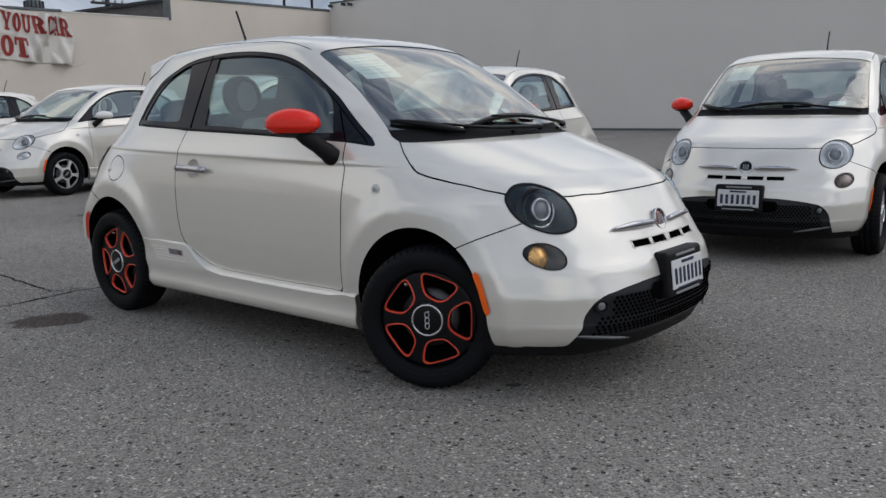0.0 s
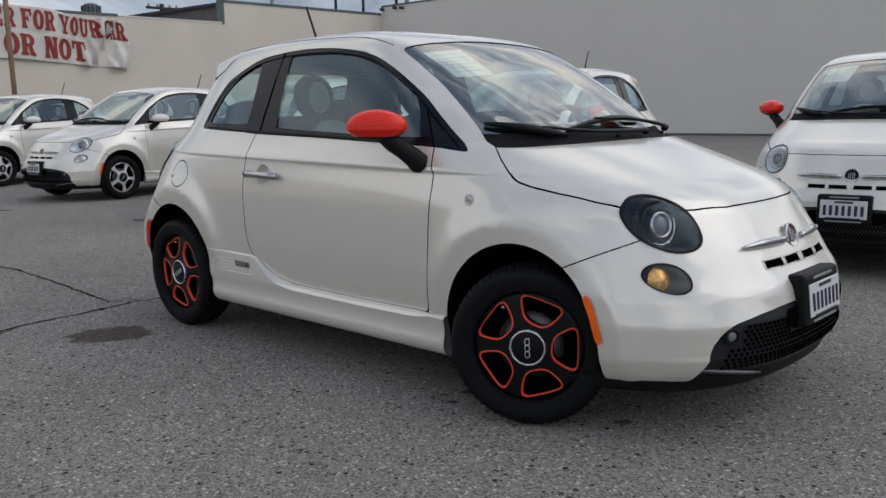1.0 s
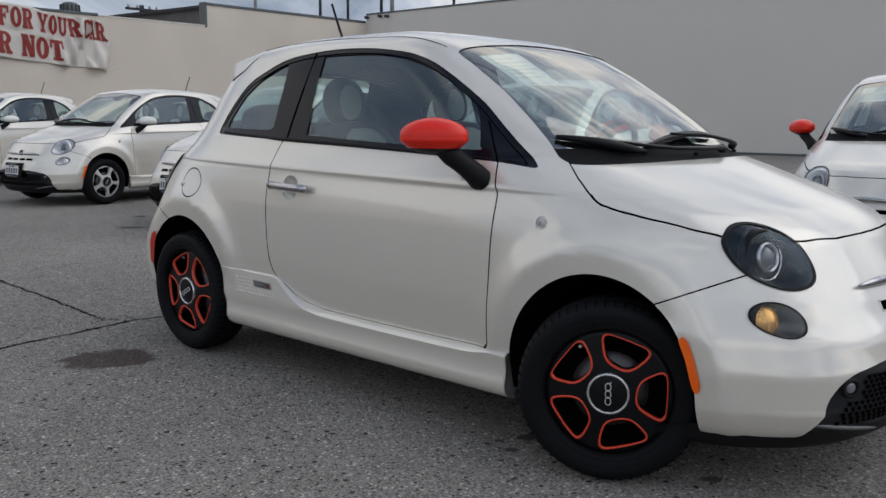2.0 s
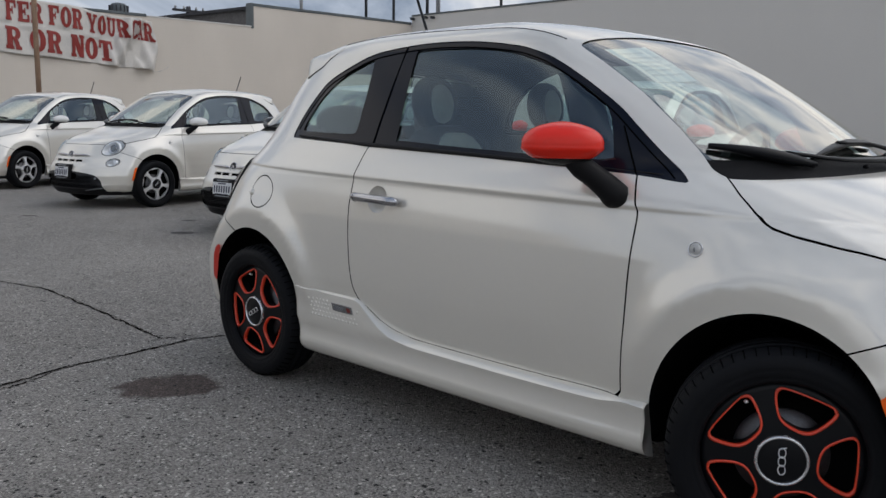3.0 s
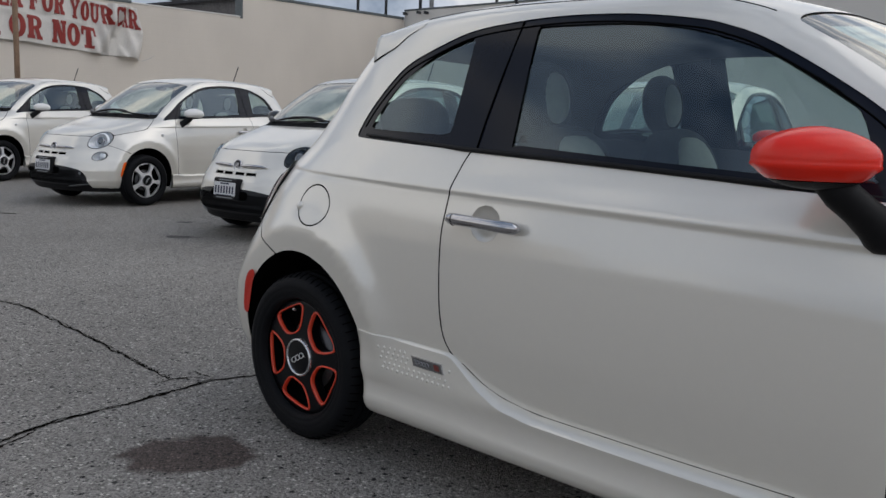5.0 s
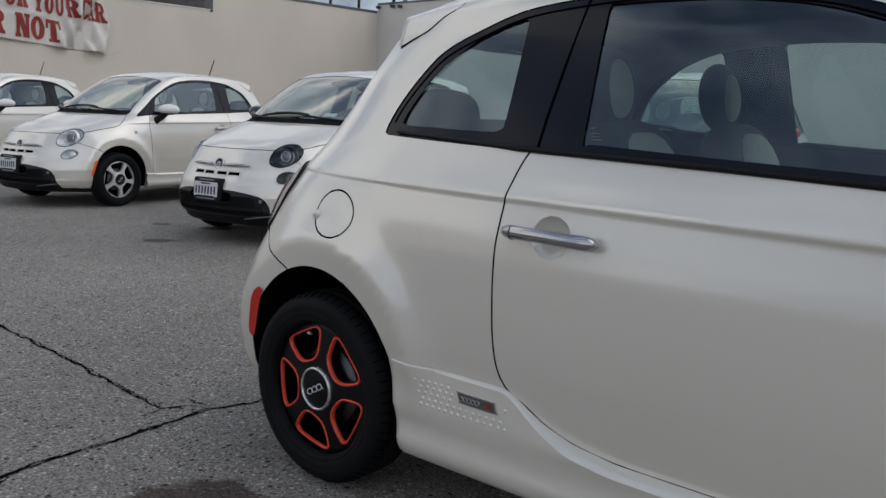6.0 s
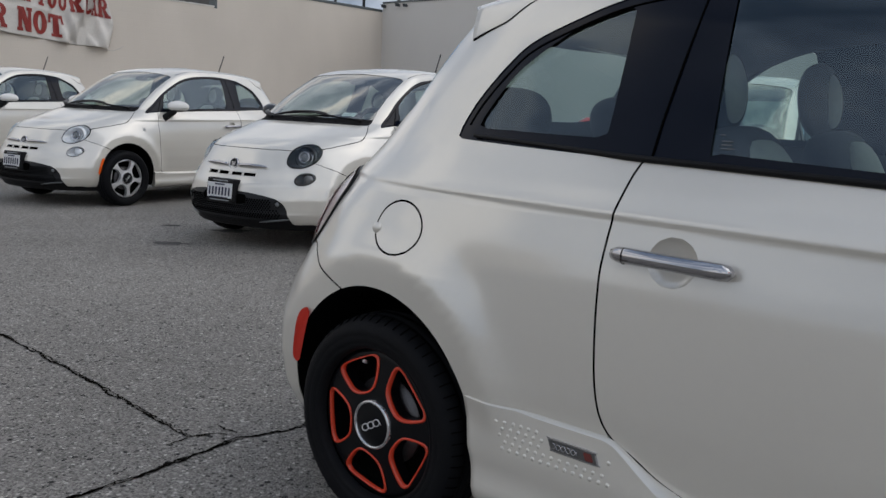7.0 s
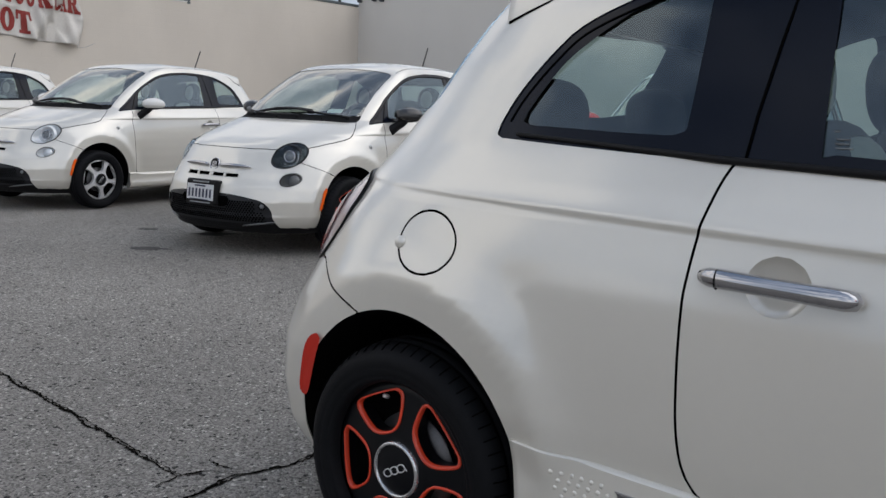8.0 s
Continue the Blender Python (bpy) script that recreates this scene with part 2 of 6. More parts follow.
def asphalt():
    m = bpy.data.materials.new("asphalt")
    m.use_nodes = True
    n, l = m.node_tree.nodes, m.node_tree.links
    b = n["Principled BSDF"]
    co = n.new("ShaderNodeTexCoord")

    def noise_tex(scale, detail, rough=0.5):
        t = n.new("ShaderNodeTexNoise")
        t.inputs["Scale"].default_value, t.inputs["Detail"].default_value, t.inputs["Roughness"].default_value = scale, detail, rough
        l.new(co.outputs["Object"], t.inputs["Vector"])
        return t.outputs["Fac"]

    def math_node(op, a, c, d=None):
        k = n.new("ShaderNodeMath")
        k.operation = op
        for i, v in enumerate((a, c, d)):
            if v is None:
                continue
            if isinstance(v, (int, float)):
                k.inputs[i].default_value = v
            else:
                l.new(v, k.inputs[i])
        return k.outputs[0]

    def ramp(fac, lo, hi, a, c):
        k = n.new("ShaderNodeMapRange")
        for key, v in (("From Min", lo), ("From Max", hi), ("To Min", a), ("To Max", c)):
            k.inputs[key].default_value = v
        l.new(fac, k.inputs["Value"])
        return k.outputs["Result"]

    stones = n.new("ShaderNodeTexVoronoi")
    stones.inputs["Scale"].default_value = 150
    l.new(co.outputs["Object"], stones.inputs["Vector"])
    pebble = n.new("ShaderNodeSeparateColor")
    l.new(stones.outputs["Color"], pebble.inputs["Color"])
    tone = ramp(pebble.outputs["Red"], 0, 1, 0.48, 1.52)

    def specks(scale, share, size, amount):
        """Sparse round specks: amount at the middle of one cell in a few."""
        cells, pick = n.new("ShaderNodeTexVoronoi"), n.new("ShaderNodeSeparateColor")
        cells.inputs["Scale"].default_value = scale
        l.new(co.outputs["Object"], cells.inputs["Vector"])
        l.new(cells.outputs["Color"], pick.inputs["Color"])
        chosen = math_node("GREATER_THAN", pick.outputs["Green"], 1 - share)
        spot = math_node("MULTIPLY", pick.outputs["Blue"], size)
        near = math_node("LESS_THAN", cells.outputs["Distance"], spot)
        return math_node("MULTIPLY", math_node("MULTIPLY", chosen, near), amount)

    light_chip = math_node("ADD", specks(80, 0.26, 0.50, 1.15), specks(42, 0.12, 0.30, 1.1))
    dark_chip = math_node("ADD", specks(38, 0.26, 0.36, -1.0), specks(85, 0.34, 0.5, -0.7))
    grain = ramp(noise_tex(460, 2), 0.35, 0.65, 0.72, 1.28)
    patches = ramp(noise_tex(0.55, 6, 0.6), 0.35, 0.65, 0.88, 1.12)
    lanes = ramp(noise_tex(0.12, 3), 0.35, 0.65, 0.93, 1.07)
    total = math_node("ADD", math_node("ADD", tone, light_chip), dark_chip)
    total = math_node("MULTIPLY", total, grain)
    total = math_node("MULTIPLY", total, patches)
    total = math_node("MULTIPLY", total, lanes)
    # the oily damp stain beside the rear wheel
    warp = n.new("ShaderNodeTexNoise")
    warp.inputs["Scale"].default_value, warp.inputs["Detail"].default_value = 5.5, 5
    l.new(co.outputs["Object"], warp.inputs["Vector"])
    shift = n.new("ShaderNodeMapping")
    shift.vector_type = "TEXTURE"
    shift.inputs["Location"].default_value = (-1.262, -1.125, 0)
    shift.inputs["Rotation"].default_value = (0, 0, radians(48))
    shift.inputs["Scale"].default_value = (0.215, 0.165, 1)
    l.new(co.outputs["Object"], shift.inputs["Vector"])
    dist = n.new("ShaderNodeVectorMath")
    dist.operation = "LENGTH"
    l.new(shift.outputs["Vector"], dist.inputs[0])
    edge = math_node("MULTIPLY_ADD", warp.outputs["Fac"], 1.7, dist.outputs["Value"])
    stain = ramp(edge, 1.70, 1.90, 1.0, 0.0)
    mix = n.new("ShaderNodeMix")
    mix.data_type = "RGBA"
    base = n.new("ShaderNodeVectorMath")
    base.operation = "SCALE"
    base.inputs[0].default_value = (0.224, 0.210, 0.192)
    l.new(total, base.inputs["Scale"])
    oily = n.new("ShaderNodeVectorMath")
    oily.operation = "SCALE"
    oily.inputs[0].default_value = (0.066, 0.049, 0.042)
    l.new(total, oily.inputs["Scale"])
    l.new(stain, mix.inputs["Factor"])
    l.new(base.outputs["Vector"], mix.inputs["A"])
    l.new(oily.outputs["Vector"], mix.inputs["B"])
    l.new(mix.outputs["Result"], b.inputs["Base Color"])
    b.inputs["Roughness"].default_value = 0.88
    bump = n.new("ShaderNodeBump")
    bump.inputs["Strength"].default_value, bump.inputs["Distance"].default_value = 0.7, 0.006
    height = math_node("MULTIPLY_ADD", noise_tex(150, 3), 0.8, ramp(stones.outputs["Distance"], 0, 0.7, 1, 0))
    l.new(height, bump.inputs["Height"])
    l.new(bump.outputs["Normal"], b.inputs["Normal"])
    return m


ASPHALT = asphalt()
OIL = material("oil_stain", (0.055, 0.050, 0.047), 0.7, spread=0.35, scale=25, bump=0.4, bump_scale=150)
CRACK_FILL = material("crack_dark", (0.010, 0.009, 0.008), 1.0, spec=0.0, spread=0.5, scale=30)


# ---- mesh helpers ----
def mesh_of(name, V, F, mat, smooth=True, normals=None):
    me = bpy.data.meshes.new(name)
    me.from_pydata([tuple(map(float, v)) for v in V], [], [tuple(map(int, f)) for f in F])
    me.materials.append(mat)
    me.update()
    if smooth:
        me.shade_smooth()
    if normals is not None:
        me.normals_split_custom_set_from_vertices([tuple(map(float, k)) for k in normals])
    return me


def mesh_bm(name, bm, mat, smooth=False):
    bmesh.ops.recalc_face_normals(bm, faces=bm.faces)
    me = bpy.data.meshes.new(name)
    bm.to_mesh(me)
    bm.free()
    me.materials.append(mat)
    if smooth:
        me.shade_smooth()
    return me


def part(name, me, parent, label="", mat=None, at=None):
    """One mesh object under a thing or a part."""
    ob = new(name, me)
    ob.parent = parent
    if at is not None:
        ob.matrix_basis = at
    if mat is not None and me.materials[0] is not mat:
        ob.material_slots[0].link = "OBJECT"
        ob.material_slots[0].material = mat
    if label:
        ob["label"] = label
    return ob


def box_bm(sx, sy, sz, bevel=0.0, at=(0, 0, 0), segments=2, bm=None):
    """A bevelled box, centred at a place."""
    b = bmesh.new()
    bmesh.ops.create_cube(b, size=1)
    bmesh.ops.scale(b, vec=(sx, sy, sz), verts=b.verts)
    if bevel:
        bmesh.ops.bevel(b, geom=b.edges[:], offset=bevel, segments=segments, affect="EDGES", profile=0.5)
    bmesh.ops.translate(b, vec=at, verts=b.verts)
    if bm is None:
        return b
    tmp = bpy.data.meshes.new("tmp")
    b.to_mesh(tmp)
    b.free()
    bm.from_mesh(tmp)
    bpy.data.meshes.remove(tmp)
    return bm


def tube(points, radii, n=10, flat=1.0):
    """V, F of a capped tube along points."""
    P = np.array(points, float)
    R = np.broadcast_to(np.asarray(radii, float), (len(P),))
    V, F = [], []
    T = np.gradient(P, axis=0)
    T /= np.linalg.norm(T, axis=1, keepdims=True)
    ref = np.array([0, 0, 1.0]) if abs(T[0][2]) < 0.9 else np.array([1.0, 0, 0])
    c = np.cross(np.cross(T[0], ref), T[0])
    for p, t, r in zip(P, T, R):
        c = c - (c @ t) * t
        c /= np.linalg.norm(c)
        a = np.cross(t, c)
        for k in range(n):
            w = 2 * math.pi * k / n
            V.append(p + r * (math.cos(w) * a + flat * math.sin(w) * c))
    for i in range(len(P) - 1):
        for k in range(n):
            j = (k + 1) % n
            F.append((i * n + k, i * n + j, (i + 1) * n + j, (i + 1) * n + k))
    F.append(tuple(range(n - 1, -1, -1)))
    F.append(tuple((len(P) - 1) * n + k for k in range(n)))
    return V, F


def lathe(profile, n=48, closed=False):
    """V, F of a profile (radius, y) turned about the y axis."""
    V, F = [], []
    for r, h in profile:
        for k in range(n):
            w = 2 * math.pi * k / n
            V.append((r * math.sin(w), h, r * math.cos(w)))
    rows = len(profile)
    for i in range(rows if closed else rows - 1):
        a, c = i * n, ((i + 1) % rows) * n
        for k in range(n):
            j = (k + 1) % n
            F.append((a + k, a + j, c + j, c + k))
    return V, F


def ellipsoid(center, axes, n=24, m=14, power=1.0):
    """V, F of an ellipsoid with three axis vectors; power under 1 makes it boxier."""
    A = np.array(axes, float)
    V, F = [], []
    sgn = lambda v: math.copysign(abs(v) ** power, v)
    for i in range(m + 1):
        a = math.pi * (i / m - 0.5)
        for k in range(n):
            w = 2 * math.pi * k / n
            V.append(np.array(center) + sgn(math.cos(a)) * sgn(math.cos(w)) * A[0] + sgn(math.cos(a)) * sgn(math.sin(w)) * A[1] + sgn(math.sin(a)) * A[2])
    for i in range(m):
        for k in range(n):
            j = (k + 1) % n
            F.append((i * n + k, i * n + j, (i + 1) * n + j, (i + 1) * n + k))
    return V, F


def merge(*pieces):
    V, F = [], []
    for v, f in pieces:
        o = len(V)
        V += list(v)
        F += [tuple(i + o for i in q) for q in f]
    return V, F


def signed(points, poly):
    """Distance of 2D points to a closed outline, negative inside."""
    P, A = np.asarray(points, float), np.asarray(poly, float)
    B = np.roll(A, -1, axis=0)
    best = np.full(len(P), 1e9)
    inside = np.zeros(len(P), bool)
    for a, b in zip(A, B):
        d = b - a
        t = np.clip(((P - a) @ d) / max(d @ d, 1e-12), 0, 1)
        best = np.minimum(best, np.linalg.norm(P - a - t[:, None] * d, axis=1))
        cross = (a[1] > P[:, 1]) != (b[1] > P[:, 1])
        if a[1] != b[1]:
            inside ^= cross & (P[:, 0] < a[0] + (P[:, 1] - a[1]) * d[0] / d[1])
    return np.where(inside, -best, best)


def rounded(poly, n=6):
    """A closed outline smoothed by a Catmull-Rom curve."""
    A = np.array(poly, float)
    out = []
    for i in range(len(A)):
        p0, p1, p2, p3 = A[i - 1], A[i], A[(i + 1) % len(A)], A[(i + 2) % len(A)]
        for k in range(n):
            t = k / n
            out.append(0.5 * (2 * p1 + (p2 - p0) * t + (2 * p0 - 5 * p1 + 4 * p2 - p3) * t ** 2 + (3 * p1 - p0 - 3 * p2 + p3) * t ** 3))
    return np.array(out)


def clip(V, F, d):
    """The part of a mesh where d > 0, cut cleanly along d = 0."""
    V = np.asarray(V, float)
    keep, out_f, cache = {}, [], {}
    out_v = []

    def old(i):
        if i not in keep:
            keep[i] = len(out_v)
            out_v.append(V[i])
        return keep[i]

    def cut(i, j):
        key = (min(i, j), max(i, j))
        if key not in cache:
            t = d[i] / (d[i] - d[j])
            cache[key] = len(out_v)
            out_v.append(V[i] + t * (V[j] - V[i]))
        return cache[key]

    pos = d > 0
    for f in F:
        s = [pos[i] for i in f]
        if all(s):
            out_f.append(tuple(old(i) for i in f))
        elif any(s):
            g = []
            for a, i in enumerate(f):
                j = f[(a + 1) % len(f)]
                if pos[i]:
                    g.append(old(i))
                if pos[i] != pos[j]:
                    g.append(cut(i, j))
            if len(g) >= 3:
                out_f.append(tuple(g))
    return np.array(out_v).reshape(-1, 3), out_f


# ---- setting ----
def grid_bm(x0, x1, y0, y1, nx, ny, height):
    b = bmesh.new()
    rows = [[b.verts.new((x0 + (x1 - x0) * i / nx, y0 + (y1 - y0) * j / ny, height(x0 + (x1 - x0) * i / nx, y0 + (y1 - y0) * j / ny))) for j in range(ny + 1)] for i in range(nx + 1)]
    for i in range(nx):
        for j in range(ny):
            b.faces.new((rows[i][j], rows[i + 1][j], rows[i + 1][j + 1], rows[i][j + 1]))
    return b


ground = new("ground", mesh_bm("ground", grid_bm(-400, 400, -400, 400, 8, 8, lambda x, y: 0.0), ASPHALT))
tagged(ground, "worn grey asphalt car park with fine light chips", "ground", kind="structure")

WALL_X, WALL_Y = -25.5, 23.5


def setting(name, bm, mat, label, category):
    return tagged(new(name, mesh_bm(name, bm, mat)), label, category, kind="structure")


def solid(x0, x1, y0, y1, z0, z1, bevel=0.0):
    return box_bm(x1 - x0, y1 - y0, z1 - z0, bevel, ((x0 + x1) / 2, (y0 + y1) / 2, (z0 + z1) / 2))


STEP_Y = 15.50
wall_west = bmesh.new()
for y0, y1, z1 in ((-40, STEP_Y, 4.33), (STEP_Y, WALL_Y, 5.08)):
    box_bm(0.3, y1 - y0, z1 + 0.5, 0, (WALL_X - 0.15, (y0 + y1) / 2, (z1 - 0.5) / 2), bm=wall_west)
setting("wall_west", wall_west, WALL_CREAM, "cream painted block wall with a stepped parapet", "wall")
setting("wall_north", solid(WALL_X, 60, WALL_Y, WALL_Y + 0.3, -0.5, 5.42), WALL_GREY, "plain grey rendered building wall", "wall")
# added wall, never in view: only gives reflections an eastern edge
setting("wall_east_unseen", solid(60, 60.3, -40, WALL_Y, -0.5, 5.0), WALL_GREY, "unseen plain grey wall added to close off the reflections", "wall")
coping = bmesh.new()
box_bm(0.36, 8.0, 0.10, 0.01, (WALL_X - 0.15, 19.46, 5.13), bm=coping)
box_bm(0.36, 0.10, 0.90, 0.01, (WALL_X - 0.15, STEP_Y - .04, 4.74), bm=coping)
box_bm(0.36, 51.35, 0.09, 0.01, (WALL_X - 0.15, -14.33, 4.375), bm=coping)
setting("trim", coping, COPING, "dark metal coping on the parapet", "coping")
light_cap = box_bm(0.34, 4.05, 0.045, 0.008, (WALL_X - 0.15, 13.40, 4.352))
setting("trim_west", light_cap, WALL_GREY, "thin light mortar cap on the low parapet", "coping")
coping_n = bmesh.new()
box_bm(85.4, 0.36, 0.07, 0.01, (17.2, WALL_Y + 0.15, 5.455), bm=coping_n)
setting("trim_north", coping_n, COPING, "thin dark metal coping on the grey wall", "coping")
base_line = solid(WALL_X + 0.02, 60, WALL_Y - 0.05, WALL_Y - 0.002, 0.0, 0.07, 0.008)
setting("baseboard", base_line, COPING, "dark kerb strip at the foot of the grey wall", "kerb")

# low gable and roof plant behind the cream wall
gable = bmesh.new()
pts = [(-32.0, 15.70, 3.0), (-32.0, 20.0, 3.0), (-32.0, 20.0, 5.98), (-32.0, 15.70, 5.16)]
fr = [gable.verts.new(p) for p in pts]
bk = [gable.verts.new((p[0] - 9, p[1], p[2])) for p in pts]
gable.faces.new(fr)
gable.faces.new(bk[::-1])
for i in range(len(pts)):
    gable.faces.new((fr[i], fr[i - 1], bk[i - 1], bk[i]))
setting("backdrop_building", gable, FAR_WALL, "dull gable wall of a building behind the parapet", "building")
eaves = bmesh.new()
top = [(15.45, 5.20), (20.05, 6.08), (20.05, 5.96), (15.45, 5.08)]
fr = [eaves.verts.new((-31.8, y, z)) for y, z in top]
bk = [eaves.verts.new((-41.2, y, z)) for y, z in top]
eaves.faces.new(fr)
eaves.faces.new(bk[::-1])
for i in range(4):
    eaves.faces.new((fr[i], fr[i - 1], bk[i - 1], bk[i]))
setting("backdrop_roof", eaves, ROOF_DARK, "dark sloping roof edge behind the parapet", "roof")
setting("roof_north", solid(WALL_X, 60, WALL_Y + 0.3, WALL_Y + 14, 4.2, 4.45), ROOF_DARK, "flat dark roof behind the grey wall", "roof")
setting("roof_west", solid(WALL_X - 6.0, WALL_X - 0.3, -40, WALL_Y + 0.3, 3.7, 3.95), ROOF_DARK, "flat dark roof behind the cream wall", "roof")
# ---- the car's outer surface: plan outlines stacked in height ----
ZT = np.array([.17, .22, .30, .40, .50, .60, .68, .75, .79, .84, .90, .95, .985, 1.02, 1.10, 1.20, 1.30, 1.38, 1.415, 1.44, 1.462, 1.473, 1.48])
XF = np.array([1.76, 1.82, 1.85, 1.86, 1.83, 1.77, 1.715, 1.665, 1.62, 1.52, 1.33, 1.17, 1.05, 1.012, .895, .735, .562, .405, .308, .205, .06, -.06, -.13])
XR = np.array([-1.68, -1.735, -1.78, -1.795, -1.795, -1.775, -1.735, -1.695, -1.675, -1.65, -1.61, -1.585, -1.56, -1.54, -1.48, -1.41, -1.33, -1.25, -1.17, -1.03, -.80, -.52, -.20])
WT = np.array([.705, .730, .751, .769, .781, .785, .785, .782, .778, .772, .765, .742, .728, .714, .683, .645, .607, .573, .547, .505, .425, .31, .04])
PF = np.array([7., 8., 8.3, 7.5, 6.6, 6.0, 5.7, 5.5, 5.4, 5.3, 5.3, 5.7, 6.0, 6.4, 7.2, 8.0, 8.0, 7.6, 6.8, 5.5, 4.0, 3.0, 2.6])
PR = np.array([12., 13., 13., 13., 12., 9.6, 8.2, 7.6, 7.3, 6.8, 6.0, 5.3, 4.9, 4.6, 4.5, 4.6, 4.6, 4.5, 4.2, 3.6, 2.9, 2.5, 2.4])
XM = -0.17
ARCHES = ((1.092, .320, .358), (-1.148, .338, .362))


def smooth_table(z, table):
    """Table values at heights z, with the kinks rounded off."""
    h = 0.012
    return (np.interp(z - h, ZT, table) + 2 * np.interp(z, ZT, table) + np.interp(z + h, ZT, table)) / 4


def side_width(x, z):
    w = smooth_table(z, WT)
    crease = z - (.892 - .018 * x)
    w = w + .0036 * np.tanh(crease / .0055) * np.exp(-(crease / .075) ** 2)
    for cx, rx, rz in ARCHES:
        r = np.sqrt(((x - cx) / rx) ** 2 + ((z - .29) / rz) ** 2)
        w = w + np.where(r < 1.2, .014 + .010 * np.clip((r - 1) / .2, 0, 1), .024 * np.exp(-(np.maximum(r - 1.2, 0) / .2) ** 2)) * np.clip((1.0 - z) / .3, 0, 1) * np.clip((z - .12) / .15, .3, 1)
    return w


def nose_x(z):
    """Centreline of the nose, with the bumper's shelf and the chin's ledge."""
    ledge = .012 / (1 + np.exp(np.clip((z - .297) / .005, -50, 50))) * np.clip((z - .20) / .06, 0, 1)
    return smooth_table(z, XF) + .003 * np.exp(-((z - .488) / .028) ** 2) - .003 * np.exp(-((z - .548) / .038) ** 2) + ledge


def outline_terms(x, z):
    front = x > XM
    u = np.where(front, (x - XM) / (nose_x(z) - XM), (XM - x) / (XM - smooth_table(z, XR)))
    return np.abs(u), np.where(front, smooth_table(z, PF), smooth_table(z, PR))


def body_f(P):
    x, y, z = P[..., 0], P[..., 1], P[..., 2]
    u, p = outline_terms(x, z)
    return np.clip(u, 0, 3) ** p + (np.abs(y) / side_width(x, z)) ** 2.5 - 1


def body_normal(P):
    g = np.stack([body_f(P + d) - body_f(P - d) for d in np.eye(3) * 2e-3], -1)
    return g / np.maximum(np.linalg.norm(g, axis=-1, keepdims=True), 1e-9)


def body_y(x, z):
    """Half width of the body at x, z."""
    u, p = outline_terms(np.asarray(x, float), np.asarray(z, float))
    return side_width(x, z) * np.clip(1 - np.clip(u, 0, 1) ** p, 0, 1) ** .4


def body_x(y, z, front=True):
    """Where the nose (or the tail) lies at y, z."""
    y, z = np.broadcast_arrays(np.asarray(y, float), np.asarray(z, float))
    lo = np.full(y.shape, XM)
    hi = lo + (2.2 if front else -2.0)
    for _ in range(40):
        mid = (lo + hi) / 2
        inside = body_f(np.stack([mid, y, z], -1)) < 0
        lo, hi = np.where(inside, mid, lo), np.where(inside, hi, mid)
    return lo


def body_z(x, y):
    """Height of the hood and roof at x, y."""
    x, y = np.broadcast_arrays(np.asarray(x, float), np.asarray(y, float))
    lo, hi = np.full(x.shape, .6), np.full(x.shape, 1.48)
    for _ in range(40):
        mid = (lo + hi) / 2
        inside = body_f(np.stack([x, y, mid], -1)) < 0
        lo, hi = np.where(inside, mid, lo), np.where(inside, hi, mid)
    return lo

# ---- the body shell as a mesh ----
def body_grid():
    levels = np.concatenate([np.arange(.20, .285, .021), np.arange(.285, .313, .005), np.arange(.318, .76, .022), np.arange(.76, .85, .012), np.arange(.85, .935, .0045), np.arange(.936, .99, .011), np.arange(.99, 1.38, .018), 1.38 + .10 * (1 - (1 - np.linspace(0, 1, 18)) ** 1.8)])
    levels[-1] = 1.4796
    phi = np.linspace(0, math.pi, 1400)

    def ring(z, ang):
        p = np.where(ang < math.pi / 2, smooth_table(z, PF), smooth_table(z, PR))
        c, s = np.abs(np.cos(ang)), np.sin(ang)
        lo, hi = np.zeros_like(ang), np.full_like(ang, 2.0)
        for _ in range(40):
            r = (lo + hi) / 2
            big = (r * c) ** p + (r * s) ** 2.5 > 1
            lo, hi = np.where(big, lo, r), np.where(big, r, hi)
        x = np.where(ang < math.pi / 2, XM + lo * c * (nose_x(z) - XM), XM - lo * c * (XM - smooth_table(z, XR)))
        return x, side_width(x, z) * lo * s

    x, y = ring(.5, phi)
    run = np.concatenate([[0], np.cumsum(np.hypot(np.diff(x), np.diff(y)))])
    n = 190
    ang = np.interp(np.linspace(0, run[-1], n), run, phi)
    ang[0], ang[-1] = 0, math.pi
    V, m = [], 2 * (n - 1)
    for z in levels:
        x, y = ring(np.float64(z), ang)
        y[0] = y[-1] = 0
        V += [(a, -b, z) for a, b in zip(x, y)] + [(a, b, z) for a, b in zip(x[-2:0:-1], y[-2:0:-1])]
    F = [(i * m + k, i * m + (k + 1) % m, (i + 1) * m + (k + 1) % m, (i + 1) * m + k) for i in range(len(levels) - 1) for k in range(m)]
    F = [f[::-1] for f in F]
    F.append(tuple((len(levels) - 1) * m + k for k in range(m))[::-1])
    return np.array(V), F


def side_d(V, poly, side):
    """Outline distance in the side view; far outside on the other flank."""
    d = signed(V[:, (0, 2)], poly)
    return np.where(V[:, 1] * side > 0.2, d, 1.0)


def nose_d(V, poly, side=0, tail=False):
    d = signed(np.stack([np.abs(V[:, 1]) if side == 0 else V[:, 1] * side, V[:, 2]], 1), poly)
    ok = (V[:, 0] < -0.7) if tail else (V[:, 0] > 0.05)
    return np.where(ok, d, 1.0)


def plan_d(V, poly):
    d = signed(np.stack([V[:, 0], np.abs(V[:, 1])], 1), poly)
    return np.where((V[:, 2] > 0.70) & (V[:, 2] < 1.02), d, 1.0)


